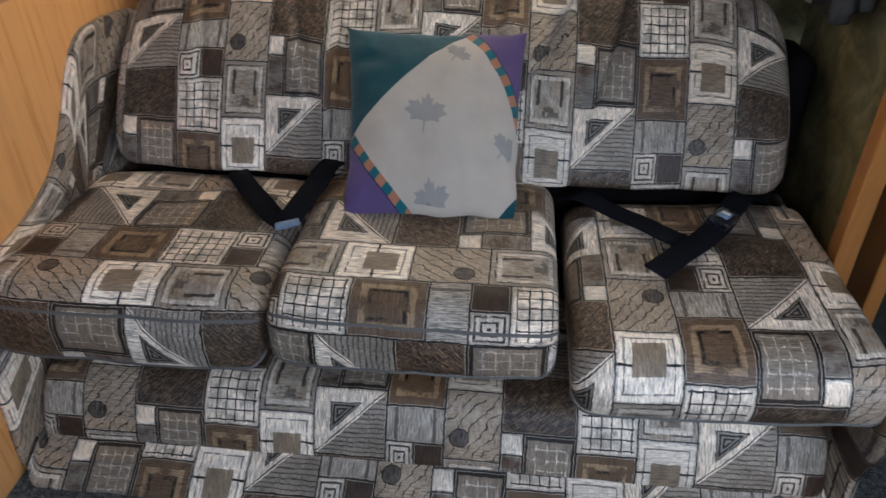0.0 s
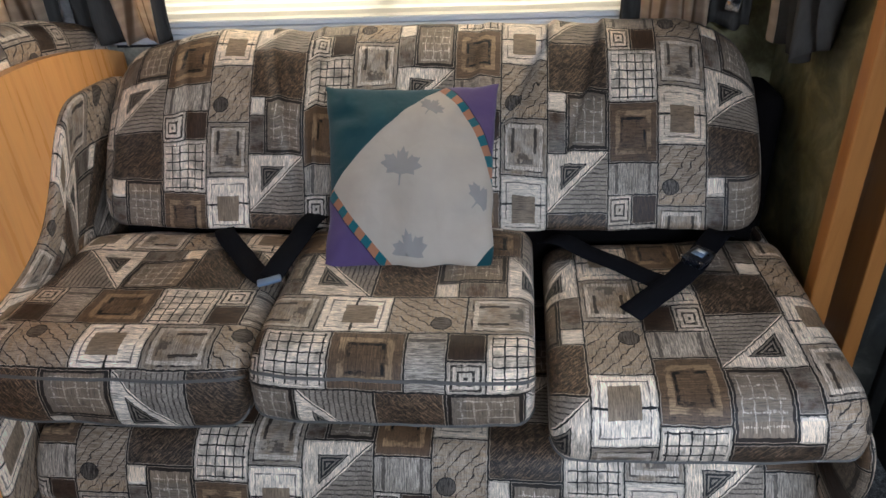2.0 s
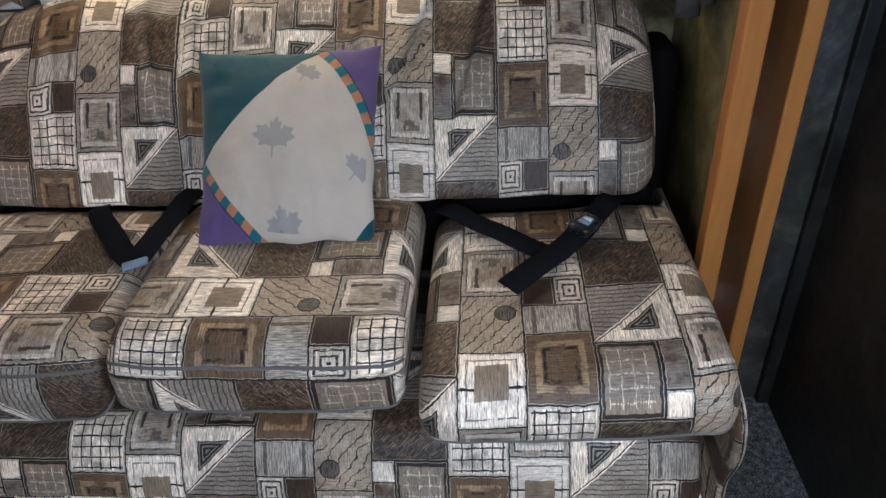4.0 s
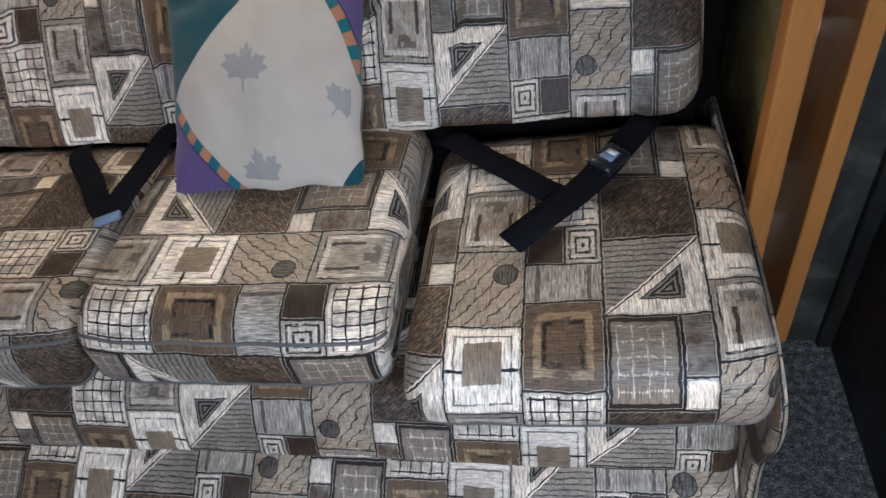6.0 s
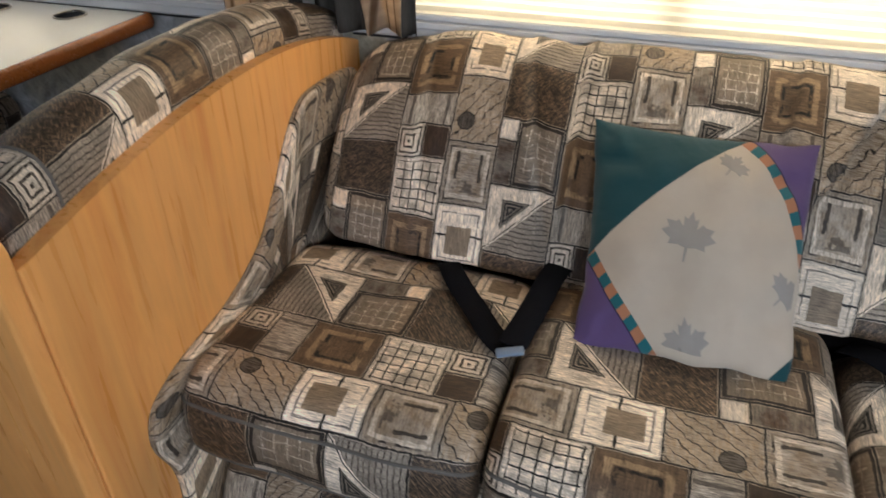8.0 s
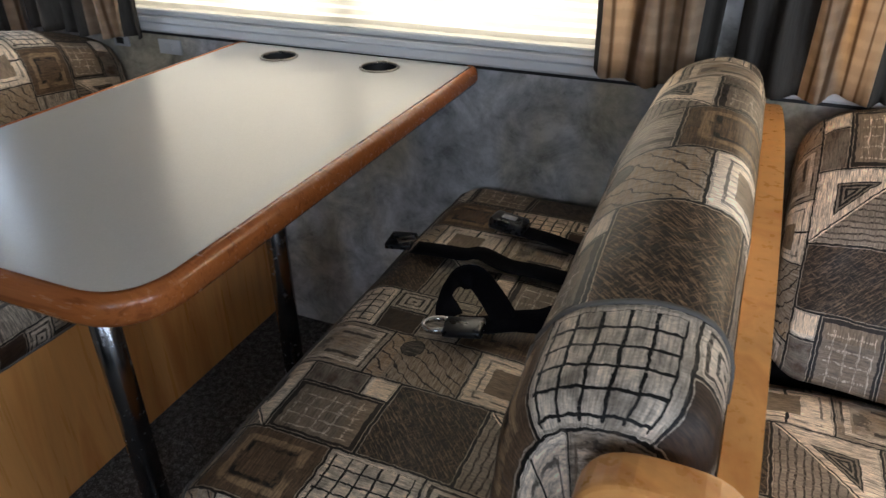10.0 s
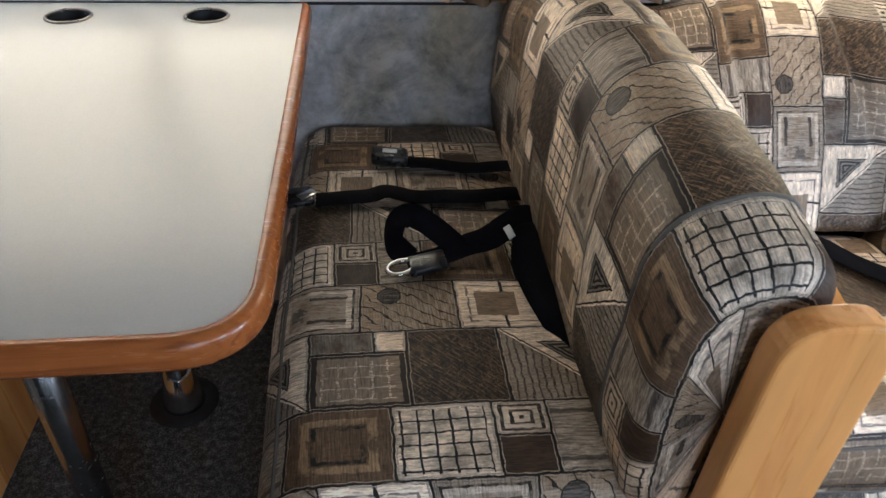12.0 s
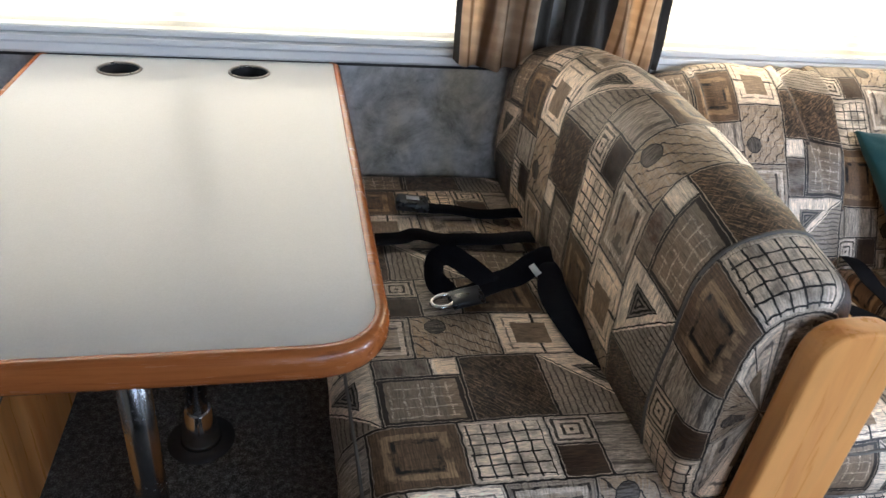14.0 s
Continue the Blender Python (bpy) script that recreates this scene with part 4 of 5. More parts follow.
# added block in place of the deep shade between back rest and wall
part("end_shade_block", box(0.705, 0.776, -0.215, -0.045, 0.30, 0.69, 0.03, 4), GAPSHADE, sofa, "added black block for the shade beside the back rest")


# ---- sofa seat belts ----


def buckle(parent, m):
    b = part("buckle", moved(box(-0.03, 0.03, -0.022, 0.022, 0, 0.018, 0.005), m), BUCKLE, parent, "black plastic buckle")
    part("label", moved(box(-0.012, 0.014, -0.012, 0.012, 0.0185, 0.0195), m), LABELB, b, "blue grey tag")
    part("button", moved(box(0.002, 0.013, -0.009, 0.009, 0.0197, 0.0203), m), LABELW, b, "white print")
    for y in (-0.020, 0.020):
        part("latch", moved(box(-0.034, -0.027, y - 0.003, y + 0.003, 0.010, 0.020, 0.001), m), CHROME, b, "bright steel latch")
    return b


UP = (0, -0.15, 1)
belt = thing("seat_belt", "black seat belt with buckle lying across the sofa seat", "seat belt", "sofa seat belts")
part("strap", ribbon([(0.25, -0.395, 0.43), (0.29, -0.440, 0.452), (0.36, -0.495, 0.446), (0.43, -0.555, 0.446), (0.49, -0.60, 0.447)], 0.046, [UP] * 5), WEB, belt)
part("strap", ribbon([(0.640, -0.365, 0.43), (0.612, -0.415, 0.458), (0.575, -0.470, 0.457), (0.535, -0.54, 0.456), (0.455, -0.63, 0.450), (0.395, -0.692, 0.4475)], 0.050, [UP] * 6), WEB, belt)
buckle(belt, pose(0.548, -0.522, 0.457, 5, 0, 50))
belt = thing("seat_belt", "black seat belt folded to a point on the sofa seat", "seat belt", "sofa seat belts")
part("strap", ribbon([(-0.49, -0.390, 0.45), (-0.455, -0.455, 0.467), (-0.40, -0.520, 0.460), (-0.35, -0.585, 0.463), (-0.305, -0.630, 0.468)], 0.046, [UP] * 5), WEB, belt)
part("strap", ribbon([(-0.262, -0.37, 0.48), (-0.272, -0.43, 0.488), (-0.280, -0.49, 0.484), (-0.288, -0.56, 0.480), (-0.300, -0.625, 0.474)], 0.050, [(0.05, -0.35, 1)] * 5), WEB, belt)
part("tongue", moved(box(-0.024, 0.024, -0.009, 0.009, 0, 0.008, 0.003), pose(-0.298, -0.640, 0.470, 8, -6, 20)), LABELB, belt, "blue grey buckle tip")

# ---- throw pillow ----
pil = thing("throw_pillow", "square pillow with white leaf-printed centre and teal and purple corners", "pillow")
PM = Matrix.LocRotScale((-0.039, -0.404, 0.593), Euler((radians(40.5), 0, radians(0.5))), None)
PW, PH = 0.366, 0.424


def pillow_point(a, b, side):
    """a, b in -1..1 across and down; side +1 front."""
    x = a * PW / 2 * (1 - 0.05 * (1 - b * b) + 0.02 * abs(a * b))
    y = -b * PH / 2 * (1 - 0.05 * (1 - a * a) + 0.02 * abs(a * b))
    x += 0.010 * b - 0.008 * a * b + 0.007 * abs(a) ** 5 * noise.noise(Vector((a * 2, b * 3.1, 7)))
    y += 0.006 * abs(b) ** 5 * noise.noise(Vector((a * 3.3, b * 2, 11)))
    t = max(0.0, (1 - a * a) * (1 - b * b)) ** 0.5 * (0.058 if side > 0 else 0.055) + 0.004
    t += 0.008 * noise.noise(Vector((a * 2.5, b * 2.5, side * 3))) * (1 - max(abs(a), abs(b)) ** 4)
    rim = max(abs(a), abs(b))
    along = a if abs(b) > abs(a) else b
    t += 0.016 * noise.noise(Vector((along * 6 + (3 if abs(b) > abs(a) else 0), a + b, side * 5))) * max(0.0, rim - 0.45) * max(0.0, 1 - rim) * 8
    low = max(0.0, b) ** 3
    y -= 0.010 * low * noise.noise(Vector((a * 2.2, 1.5, 0)))
    x -= 0.016 * low * max(0.0, a) ** 3
    return PM @ Vector((x, y, t * side))


bm = bmesh.new()
lay = bm.loops.layers.uv.new("UVMap")
N = 44
for side in (1, -1):
    vs = [[bm.verts.new(pillow_point(math.sin(math.pi / 2 * (2 * i / N - 1)), math.sin(math.pi / 2 * (2 * j / N - 1)), side)) for i in range(N + 1)] for j in range(N + 1)]
    for j in range(N):
        for i in range(N):
            f = bm.faces.new((vs[j][i], vs[j + 1][i], vs[j + 1][i + 1], vs[j][i + 1]))
            for lp, (p, q) in zip(f.loops, ((i, j), (i, j + 1), (i + 1, j + 1), (i + 1, j))):
                lp[lay].uv = ((math.sin(math.pi / 2 * (2 * p / N - 1)) + 1) / 2, (math.sin(math.pi / 2 * (2 * q / N - 1)) + 1) / 2)
    rim = [vs[0][i] for i in range(N + 1)] + [vs[j][N] for j in range(1, N + 1)] + [vs[N][i] for i in range(N - 1, -1, -1)] + [vs[j][0] for j in range(N - 1, 0, -1)]
    if side > 0:
        first = rim
for i in range(len(first)):
    j = (i + 1) % len(first)
    f = bm.faces.new((first[i], first[j], rim[j], rim[i]))
bmesh.ops.recalc_face_normals(bm, faces=bm.faces[:])
part("cover", bm, PILLOW, pil)


def maple(cx, cy, size, turn, clip=1.0):
    """A maple leaf lying on the pillow's front: five lobes, teeth and a stalk."""
    half = [(0.0, -1.0), (0.13, -0.70), (0.26, -0.78), (0.24, -0.40), (0.45, -0.62), (0.52, -0.52), (0.86, -0.50), (0.74, -0.28), (0.98, -0.12), (0.62, 0.10), (0.66, 0.28), (0.30, 0.24), (0.05, 0.30)]
    pts = half + [(0.03, 0.75)] + [(-0.03, 0.75)] + [(-x, y) for x, y in half[:0:-1]]
    bm = bmesh.new()
    c, s = math.cos(turn), math.sin(turn)
    ring = [bm.verts.new((x * c - y * s, x * s + y * c, 0)) for x, y in pts]
    edges = [bm.edges.new((ring[i], ring[(i + 1) % len(ring)])) for i in range(len(ring))]
    bmesh.ops.triangle_fill(bm, use_beauty=True, edges=edges)
    bmesh.ops.subdivide_edges(bm, edges=bm.edges[:], cuts=3, use_grid_fill=True)
    for v in bm.verts:
        a, b = cx + v.co.x * size, cy + v.co.y * size
        a, b = max(-clip, min(clip, a)), max(-clip, min(clip, b))
        p, q = pillow_point(a, b, 1), pillow_point(a, b, -1)
        v.co = p + (p - q).normalized() * 0.0012
    bmesh.ops.recalc_face_normals(bm, faces=bm.faces[:])
    part("leaf_print", bm, LEAF, pil, "grey maple leaf print")


maple(-0.07, 0.06, 0.26, 0.12)
maple(0.27, -0.66, 0.16, 0.5)
maple(0.84, 0.34, 0.18, 0.7, 0.93)
maple(0.02, 0.90, 0.22, -0.2, 0.93)

# ---- dinette ----


def arch(y):
    """Height of the wooden back panel along y."""
    t = max(0.0, min(1.0, -y / 1.02))
    return 0.758 + 0.082 * math.sin(math.pi * t ** 0.85) ** 0.9 + 0.008 * t


def bench(name, label, mx, urefs):
    """A dinette bench facing -x (mx = +1, back at x = -0.84) or, turned about, +x."""
    if mx > 0:
        X = lambda x: x
    else:
        X = lambda x: -3.425 - x
    th = thing(name, label, "bench", "dinette benches")
    # end panel towards the aisle, with a tall post and a low arm in one board
    outline = [(-1.36, 0.0), (-1.385, 0.475), (-0.962, 0.475), (-0.955, 0.828), (-0.840, 0.828), (-0.840, 0.0)]
    o = round_poly(outline, [0.0, 0.035, 0.03, 0.05, 0.045, 0.0], 8)
    part("end_panel", slab(o, 0.036, lambda a, b, c: (X(a), -1.048 + c, b), 0.006), OAK, th, "honey wood end panel with rounded post", smooth=False)
    ys = [-1.013 + 1.0 * k / 40 for k in range(41)]
    low = 0.0 if mx > 0 else 0.085
    o = [(-1.013, 0.0)] + [(y, arch(y) - low) for y in ys] + [(-0.013, 0.0)]
    part("back_panel", slab(o, 0.028, lambda a, b, c: (X(-0.864 + c), a, b), 0.005), OAK, th, "arched honey wood back panel", smooth=False)
    part("seat_box", box(min(X(-1.395), X(-1.375)), max(X(-1.395), X(-1.375)), -1.012, -0.004, 0.0, 0.385, 0.003), OAK, th, "honey wood seat front", smooth=False)
    part("seat_deck", box(min(X(-1.374), X(-0.868)), max(X(-1.374), X(-0.868)), -1.012, -0.004, 0.36, 0.384), OAK, th, smooth=False)

    def along_y(p, q, s):
        return (X(p), s, q)

    zt = 0.522
    prof = round_poly([(-0.88, 0.388), (-0.88, zt - 0.01), (-1.405, zt), (-1.452, zt - 0.05), (-1.452, 0.42), (-1.43, 0.388)], [0.02, 0.03, 0.035, 0.03, 0.02, 0.02])
    lines = []
    cushion = part("seat_cushion", upholstery(prof, -0.985, -0.008, lambda p, q, s: along_y(p, q, s), (urefs[0], 0.0), (-1.158, zt, 0.17 * CELL_V), r=0.04, uscale=-1.0, vscale=1.0, puff=0.008, lump=0.004, seed=31 * mx, seams=[(-1.440, zt - 0.012), (-1.445, 0.40)], runs=lines), FABRIC, th)
    for path in lines:
        welt(path, cushion)
    prof = round_poly([(-0.868, 0.50), (-0.868, 0.862), (-0.884, 0.893), (-0.930, 0.902), (-0.995, 0.882), (-1.026, 0.82), (-1.034, 0.60), (-1.018, 0.49)], [0.02, 0.025, 0.02, 0.04, 0.035, 0.05, 0.06, 0.03])

    def shape(p, q, s):
        k = max(0.0, (q - 0.5) / 0.40)
        return p, q + k * (arch(s) - 0.835 + 0.012 * (-s) - (0.0 if mx > 0 else 0.085))

    end_seam = []
    back = part("backrest", upholstery(prof, -1.000, -0.008, lambda p, q, s: along_y(p, q, s), (-0.761, WP + WQ), (-0.925, 0.903, 0.76 * CELL_V), r=0.030, uscale=-1.0, vscale=1.0, puff=0.004, lump=0.005, seed=40 * mx, shape=shape, steps=40, rim=end_seam), FABRIC, th)
    # the seam of the end boxing is piped
    part("piping", tube(end_seam, 0.0028, 7, True), WELT, back, "taupe piped end seam")
    return th


bench("dinette_bench", "dinette bench with patchwork cushions and arched honey wood panels", 1, (-0.84,))
bench("dinette_bench", "dinette bench with patchwork cushions against the end wall", -1, (-0.70,))

# table
TX0, TX1, TY0, TY1, TZ = -2.012, -1.405, -0.985, -0.028, 0.785
table = thing("dinette_table", "beige laminate dinette table with oak bullnose edge and two cup holders", "table")
outer = round_poly([(TX0 + 0.016, TY0 + 0.016), (TX1 - 0.016, TY0 + 0.016), (TX1 - 0.016, TY1), (TX0 + 0.016, TY1)], [0.075, 0.075, 0.008, 0.008], 10)
CUPS = ((-1.836, -0.108), (-1.592, -0.105))
bm = bmesh.new()
loops = [[(p.x, p.y) for p in outer]]
for cx, cy in CUPS:
    loops.append([(cx + 0.040 * math.cos(2 * math.pi * k / 32), cy + 0.040 * math.sin(2 * math.pi * k / 32)) for k in range(32)])
edges = []
for lp in loops:
    vs = [bm.verts.new((x, y, TZ)) for x, y in lp]
    edges += [bm.edges.new((vs[i], vs[(i + 1) % len(vs)])) for i in range(len(vs))]
bmesh.ops.triangle_fill(bm, use_beauty=True, edges=edges)
ext = bmesh.ops.extrude_face_region(bm, geom=bm.faces[:])
for v in ext["geom"]:
    if isinstance(v, bmesh.types.BMVert):
        v.co.z = TZ - 0.034
bmesh.ops.recalc_face_normals(bm, faces=bm.faces[:])
part("tabletop", bm, LAMINATE, table, smooth=False)
# bullnose band round three sides: a D section swept along the outline
prof = [(0.0, 0.001), (0.008, 0.001), (0.014, -0.004), (0.017, -0.012), (0.017, -0.026), (0.013, -0.034), (0.006, -0.038), (0.0, -0.038)]
path = [p for p in outer]
start = max(range(len(path)), key=lambda i: path[i].y - path[i].x * 0.01)
path = path[start:] + path[:start]
path = [p for p in path if p.y <= TY1 + 1e-6]
bm = bmesh.new()
rings = []
for i, p in enumerate(path):
    d = (path[min(i + 1, len(path) - 1)] - path[max(i - 1, 0)]).normalized()
    nrm = Vector((d.y, -d.x))
    rings.append([bm.verts.new((p.x + nrm.x * a, p.y + nrm.y * a, TZ + b)) for a, b in prof])
for ra, rb in zip(rings, rings[1:]):
    for k in range(len(prof)):
        bm.faces.new((ra[k], ra[(k + 1) % len(prof)], rb[(k + 1) % len(prof)], rb[k]))
bm.faces.new(rings[0]), bm.faces.new(rings[-1][::-1])
bmesh.ops.recalc_face_normals(bm, faces=bm.faces[:])
part("edge_band", bm, OAK_EDGE, table, "glossy oak bullnose edge")
for cx, cy in CUPS:
    ring = tube([(cx + 0.0390 * math.cos(2 * math.pi * k / 36), cy + 0.0390 * math.sin(2 * math.pi * k / 36), TZ + 0.0006) for k in range(36)], 0.0030, 8, True)
    r_ = part("cup_holder", ring, DARKMETAL, table, "thin worn metal cup holder rim")
    bm = bmesh.new()
    prof = [(0.0378, TZ), (0.0360, TZ - 0.06), (0.0, TZ - 0.062)]
    rows = [[bm.verts.new((cx + r * math.cos(2 * math.pi * k / 32), cy + r * math.sin(2 * math.pi * k / 32), z)) for k in range(32)] for r, z in prof[:2]]
    for k in range(32):
        bm.faces.new((rows[0][k], rows[0][(k + 1) % 32], rows[1][(k + 1) % 32], rows[1][k]))
    bm.faces.new(rows[1])
    part("cup_well", bm, BLACK, r_, "dark cup well")


def lathe(profile, x, y, sides=24):
    bm = bmesh.new()
    rows = [[bm.verts.new((x + r * math.cos(2 * math.pi * k / sides), y + r * math.sin(2 * math.pi * k / sides), z)) for k in range(sides)] for r, z in profile]
    for a, b in zip(rows, rows[1:]):
        for k in range(sides):
            bm.faces.new((a[k], a[(k + 1) % sides], b[(k + 1) % sides], b[k]))
    bm.faces.new(rows[0][::-1]), bm.faces.new(rows[-1])
    bmesh.ops.recalc_face_normals(bm, faces=bm.faces[:])
    return bm


LX = -1.727
for ly in (-0.775, -0.34):
    leg = part("leg", lathe([(0.0225, 0.09), (0.0225, TZ - 0.062)], LX, ly), POLE, table, "grey steel tube leg")
    part("foot", lathe([(0.045, 0.0065), (0.043, 0.016), (0.030, 0.095), (0.027, 0.098)], LX, ly), CHROME, leg, "conical chrome floor socket")
    part("flange", lathe([(0.074, 0.0), (0.074, 0.004), (0.050, 0.006)], LX, ly), BLACK, leg, "black floor flange")
    part("bracket", lathe([(0.034, TZ - 0.10), (0.055, TZ - 0.05), (0.075, TZ - 0.044), (0.075, TZ - 0.036)], LX, ly), POLE, leg, "conical steel table socket")

# belts on the bench
S = 0.5355
U = (0.1, 0, 1)
belt = thing("seat_belt", "black lap belt with buckle lying across the bench cushion", "seat belt", "bench seat belts")
part("strap", ribbon([(-0.985, -0.262, S - 0.01), (-1.03, -0.262, S + 0.004), (-1.12, -0.252, S), (-1.19, -0.240, S + 0.003), (-1.235, -0.232, S + 0.005)], 0.044, [U] * 5), WEB, belt)
b_ = part("buckle", moved(box(-0.036, 0.036, -0.024, 0.024, 0, 0.024, 0.008), pose(-1.262, -0.226, S + 0.001, 0, 4, -6)), BUCKLE, belt, "black plastic buckle")
part("button", moved(box(-0.014, 0.014, -0.007, 0.007, 0.0245, 0.0260), pose(-1.262, -0.226, S + 0.001, 0, 4, -6)), LABELW, b_, "white release tag")
belt = thing("seat_belt", "black lap belt with steel tongue lying across the bench cushion", "seat belt", "bench seat belts")
part("strap", ribbon([(-0.985, -0.375, S - 0.01), (-1.04, -0.365, S + 0.006), (-1.13, -0.358, S), (-1.21, -0.362, S + 0.002), (-1.27, -0.352, S + 0.012), (-1.31, -0.356, S + 0.002), (-1.40, -0.358, S + 0.001)], 0.046, [U] * 7), WEB, belt)
t_ = part("tongue_grip", moved(box(-0.028, 0.022, -0.027, 0.027, 0, 0.012, 0.004), pose(-1.425, -0.355, S, 0, -3, 8)), BUCKLE, belt, "black tongue grip")
part("tongue", moved(box(-0.030, 0.005, -0.010, 0.010, 0.0125, 0.0155, 0.001), pose(-1.405, -0.352, S, 0, -3, 40)), CHROME, t_, "steel tongue")
belt = thing("seat_belt", "black lap belt looped over itself with steel tongue", "seat belt", "bench seat belts")
part("strap", ribbon([(-0.985, -0.50, S), (-1.03, -0.485, S + 0.035), (-1.07, -0.495, S + 0.03), (-1.11, -0.515, S + 0.016), (-1.15, -0.53, S + 0.012), (-1.19, -0.545, S + 0.006), (-1.235, -0.555, S + 0.004)], 0.046, [(0.2, -0.3, 1), (0.2, -0.4, 1), (0, -0.6, 1), (0, -0.4, 1), (0, -0.2, 1), U, U]), WEB, belt)
loop_pts = [(-1.16, -0.535, S + 0.010), (-1.20, -0.500, S + 0.030), (-1.235, -0.482, S + 0.044), (-1.262, -0.500, S + 0.040), (-1.265, -0.530, S + 0.022), (-1.245, -0.555, S + 0.010)]
part("strap", ribbon(loop_pts, 0.040, [(0.3, -0.8, 0.5), (0.4, -0.9, 0.3), (0.2, -0.9, 0.4), (-0.5, -0.7, 0.5), (-0.7, -0.3, 0.7), (-0.3, 0, 1)]), WEB, belt)
t_ = part("tongue_grip", moved(box(-0.032, 0.030, -0.020, 0.020, 0, 0.013, 0.004), pose(-1.215, -0.572, S + 0.006, 4, -6, 10)), BUCKLE, belt, "blue-black tongue grip")
tongue = tube([(0.019 * math.cos(a) * 1.15, 0.015 * math.sin(a), 0) for a in (2 * math.pi * k / 20 for k in range(20))], 0.0045, 8, True)
part("tongue", moved(tongue, pose(-1.258, -0.578, S + 0.010, 4, -6, 18)), CHROME, t_, "bright steel tongue")
belt = thing("seat_belt", "black lap belt hanging down the gap of the bench back", "seat belt", "bench seat belts")
part("strap", ribbon([(-0.99, -0.47, S + 0.01), (-1.035, -0.515, S + 0.036), (-1.052, -0.565, S + 0.018), (-1.045, -0.63, S + 0.006), (-1.028, -0.70, S - 0.002), (-1.010, -0.77, S - 0.02)], 0.060, [(-0.3, -0.2, 1), (-0.5, -0.2, 1), (-0.4, -0.1, 1), (-0.35, 0, 1), (-0.5, 0, 1), (-0.8, 0, 0.8)]), WEB, belt)
part("tag", moved(box(-0.006, 0.006, -0.016, 0.016, 0, 0.002), pose(-1.076, -0.520, S + 0.030, 0, -35, 8)), LABELW, belt, "white sewn tag")

# ---- curtains ----


def curtain(name, p0, p1, z0, z1, folds, depth, label, pinch=0.15, seed=0.0, stops=(0.0, 1.0), hem=0.0, swag=0.0):
    """Gathered cloth hanging between two plan points, drawn in a little towards its hem."""
    th = thing(name, label, "curtain", "curtains")
    a, b = Vector((*p0, 0)), Vector((*p1, 0))
    run = b - a
    side = Vector((run.y, -run.x, 0)).normalized()
    nu, nv = folds * 10, 36
    bm = bmesh.new()
    lay = bm.loops.layers.uv.new("UVMap")
    rows = []
    for j in range(nv + 1):
        t = j / nv
        row = []
        for i in range(nu + 1):
            s = i / nu
            gather = 1 - pinch * (1 - t) ** 2
            x = 0.5 + (s - 0.5) * gather
            w = math.sin(2 * math.pi * folds * s + 3.2 * noise.noise(Vector((s * 3, t * 1.2, seed))) + 1.2 * noise.noise(Vector((s * 6, t * 2.5, seed + 2))))
            amp = depth * (1.25 - 0.2 * t + 0.6 * noise.noise(Vector((s * 4, t * 3, seed + 9))))
            w = w * abs(w) ** 0.5 if w > 0 else w
            p = a + run * x + side * (amp * (0.6 + 0.55 * w) + 0.012 * noise.noise(Vector((s * 7, t * 6, seed + 4))))
            z = z0 + (z1 - z0) * t + (1 - t) ** 3 * (0.016 * noise.noise(Vector((s * 5, 0, seed))) + hem * (s - 0.5) + swag * math.sin(math.pi * s))
            row.append(bm.verts.new((p.x, p.y, z)))
        rows.append(row)
    for j in range(nv):
        for i in range(nu):
            f = bm.faces.new((rows[j][i], rows[j][i + 1], rows[j + 1][i + 1], rows[j + 1][i]))
            for lp, (p, q) in zip(f.loops, ((i, j), (i + 1, j), (i + 1, j + 1), (i, j + 1))):
                u = p / nu
                lp[lay].uv = (stops[0] + (stops[1] - stops[0]) * u, q / nv * (z1 - z0))
    ob = part("cloth", bm, CURTAIN, th)
    sol = ob.modifiers.new("thickness", "SOLIDIFY")
    sol.thickness = 0.0025
    part("rod", tube([(*p0, z1 + 0.005), (*p1, z1 + 0.005)], 0.006), FRAMEGREY, th, "thin grey rod")
    return th


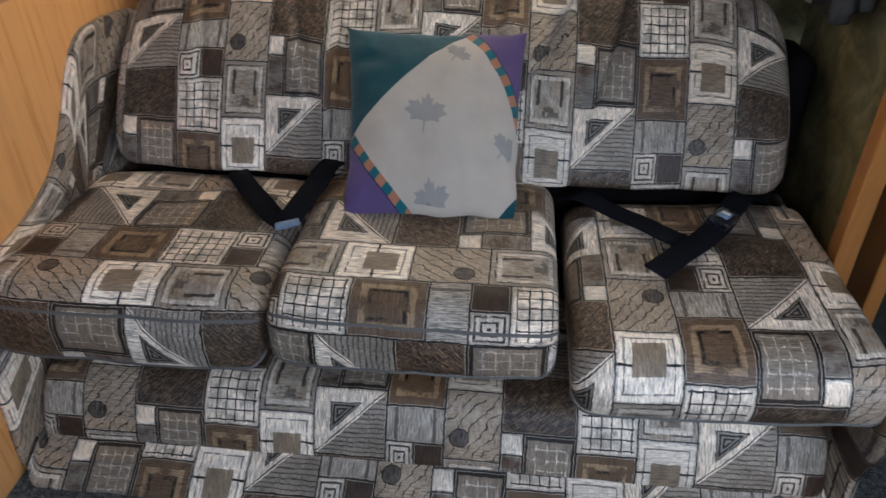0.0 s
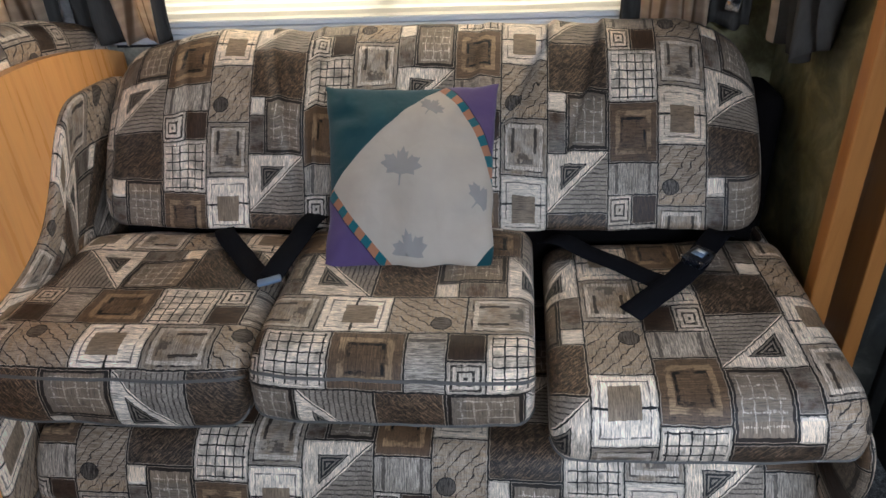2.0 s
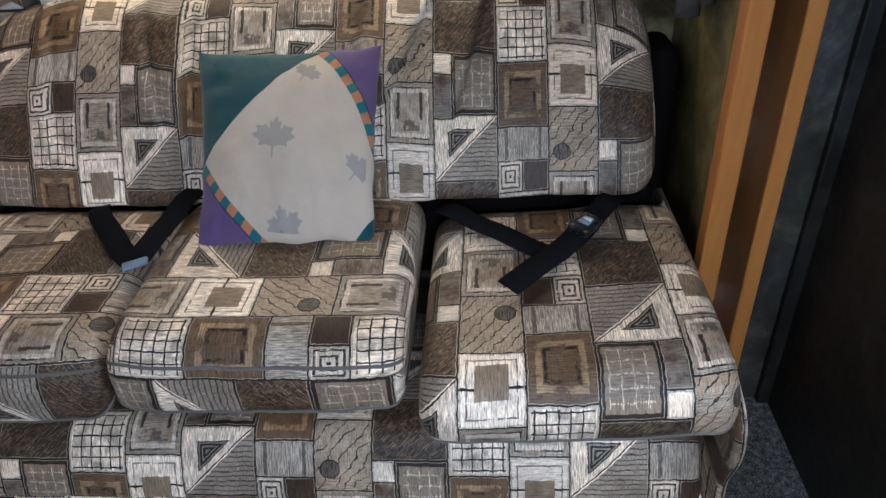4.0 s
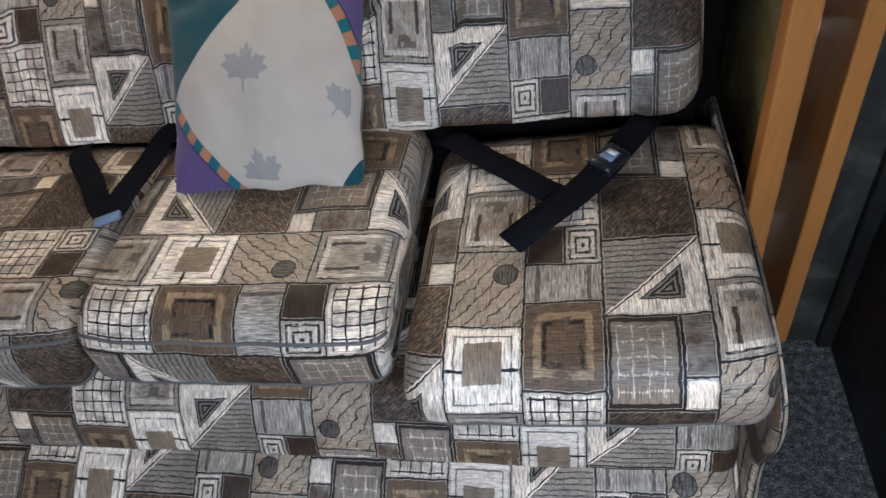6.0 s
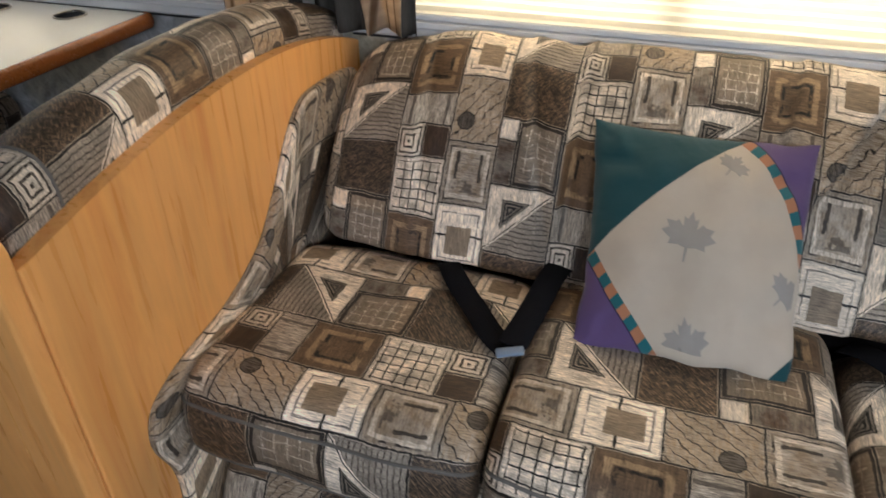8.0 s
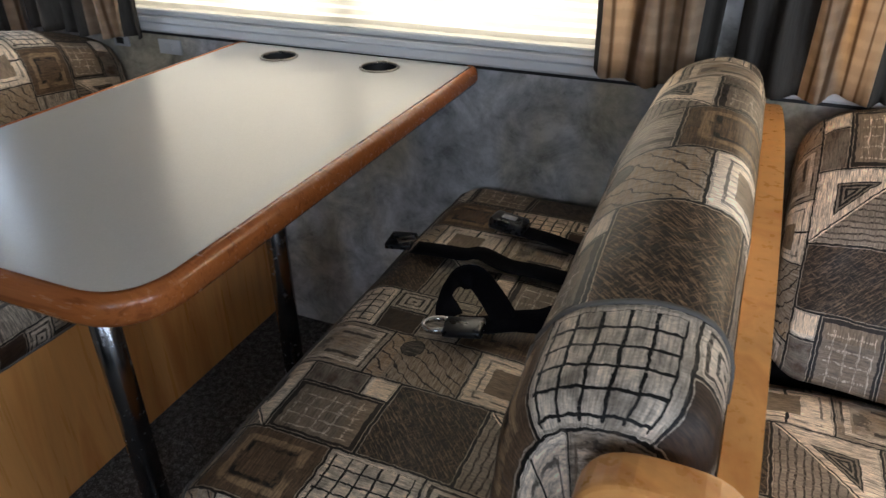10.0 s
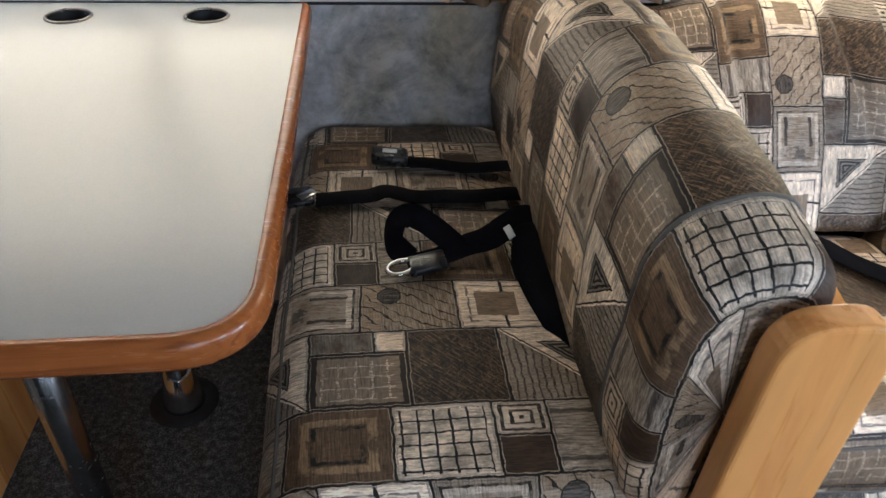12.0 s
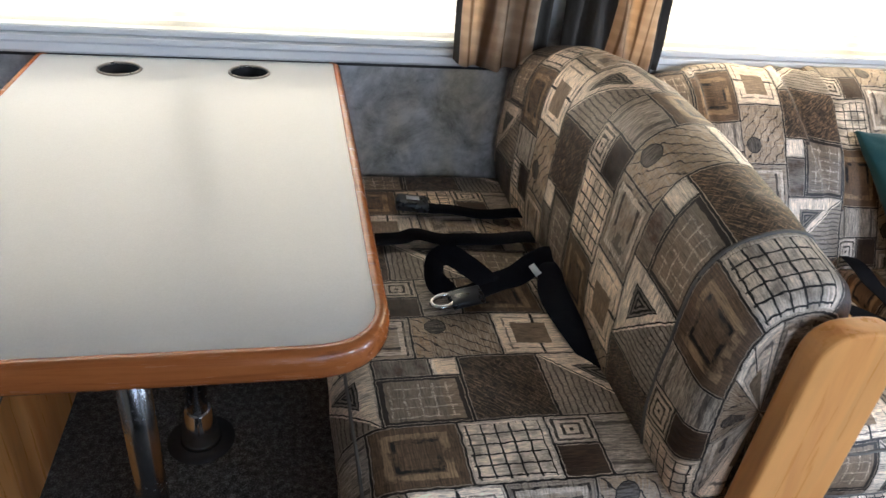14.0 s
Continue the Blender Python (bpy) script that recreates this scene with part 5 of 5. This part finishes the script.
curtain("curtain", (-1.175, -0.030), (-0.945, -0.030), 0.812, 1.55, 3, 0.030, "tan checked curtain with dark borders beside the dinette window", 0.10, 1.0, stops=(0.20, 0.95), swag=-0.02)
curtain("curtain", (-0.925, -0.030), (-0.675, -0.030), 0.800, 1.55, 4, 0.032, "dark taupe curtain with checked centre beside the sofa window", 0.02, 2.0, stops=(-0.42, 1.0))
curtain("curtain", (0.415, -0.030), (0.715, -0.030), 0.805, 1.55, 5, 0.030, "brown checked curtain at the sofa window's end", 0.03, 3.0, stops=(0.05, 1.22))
curtain("curtain", (0.782, -0.10), (0.782, -0.44), 0.83, 1.55, 3, 0.044, "taupe curtain gathered against the olive wall", 0.45, 4.0, stops=(0.76, 1.23), swag=-0.045)
curtain("curtain", (-2.66, -0.030), (-2.285, -0.030), 0.770, 1.55, 6, 0.030, "dark brown curtain in the dinette corner", 0.02, 5.0, stops=(-0.75, 1.0))
curtain("curtain", (X_L + 0.03, -1.02), (X_L + 0.03, -0.305), 0.81, 1.55, 6, 0.03, "pale taupe curtain half drawn over the end window", 0.02, 6.0)
curtain("curtain", (X_L + 0.03, -0.20), (X_L + 0.03, -0.055), 0.74, 1.55, 3, 0.03, "taupe curtain bunched in the dinette corner", 0.02, 7.0, stops=(-0.3, 0.5))

tie = thing("curtain_tie", "dark curtain tie strap with white edges hanging in the corner", "tie strap")
part("strap", ribbon([(0.655, -0.075, 1.10), (0.668, -0.085, 1.00), (0.672, -0.095, 0.93), (0.660, -0.10, 0.875)], 0.030, [(-0.5, -0.8, 0.1)] * 4), BUCKLE, tie)
part("edge", tube([(0.640, -0.088, 1.10), (0.652, -0.100, 1.00), (0.655, -0.108, 0.93), (0.645, -0.112, 0.872)], 0.003, 8), LABELW, tie, "white edge")
part("clip", moved(box(-0.016, 0.016, -0.004, 0.004, -0.020, 0.020, 0.003), pose(0.658, -0.104, 0.868, 0, 8, -30)), CHROME, tie, "small bright clip")

# wall fittings above the far bench
out = thing("wall_outlet", "small grey outlet plate on the wall under the window", "outlet")
part("plate", box(-2.425, -2.375, -0.008, -0.0005, 0.735, 0.765, 0.002), FRAMEGREY, out)
part("socket", box(-2.412, -2.388, -0.0105, -0.0082, 0.742, 0.758, 0.001), BLACK, out, "black socket")
sw = thing("switch_plate", "pale blue-white switch plate on the wall under the window", "switch")
part("plate", box(-2.275, -2.205, -0.007, -0.0005, 0.728, 0.765, 0.002), SILLWHITE, sw)
part("rocker", box(-2.252, -2.228, -0.011, -0.0072, 0.738, 0.755, 0.001), LABELW, sw, "white rocker")
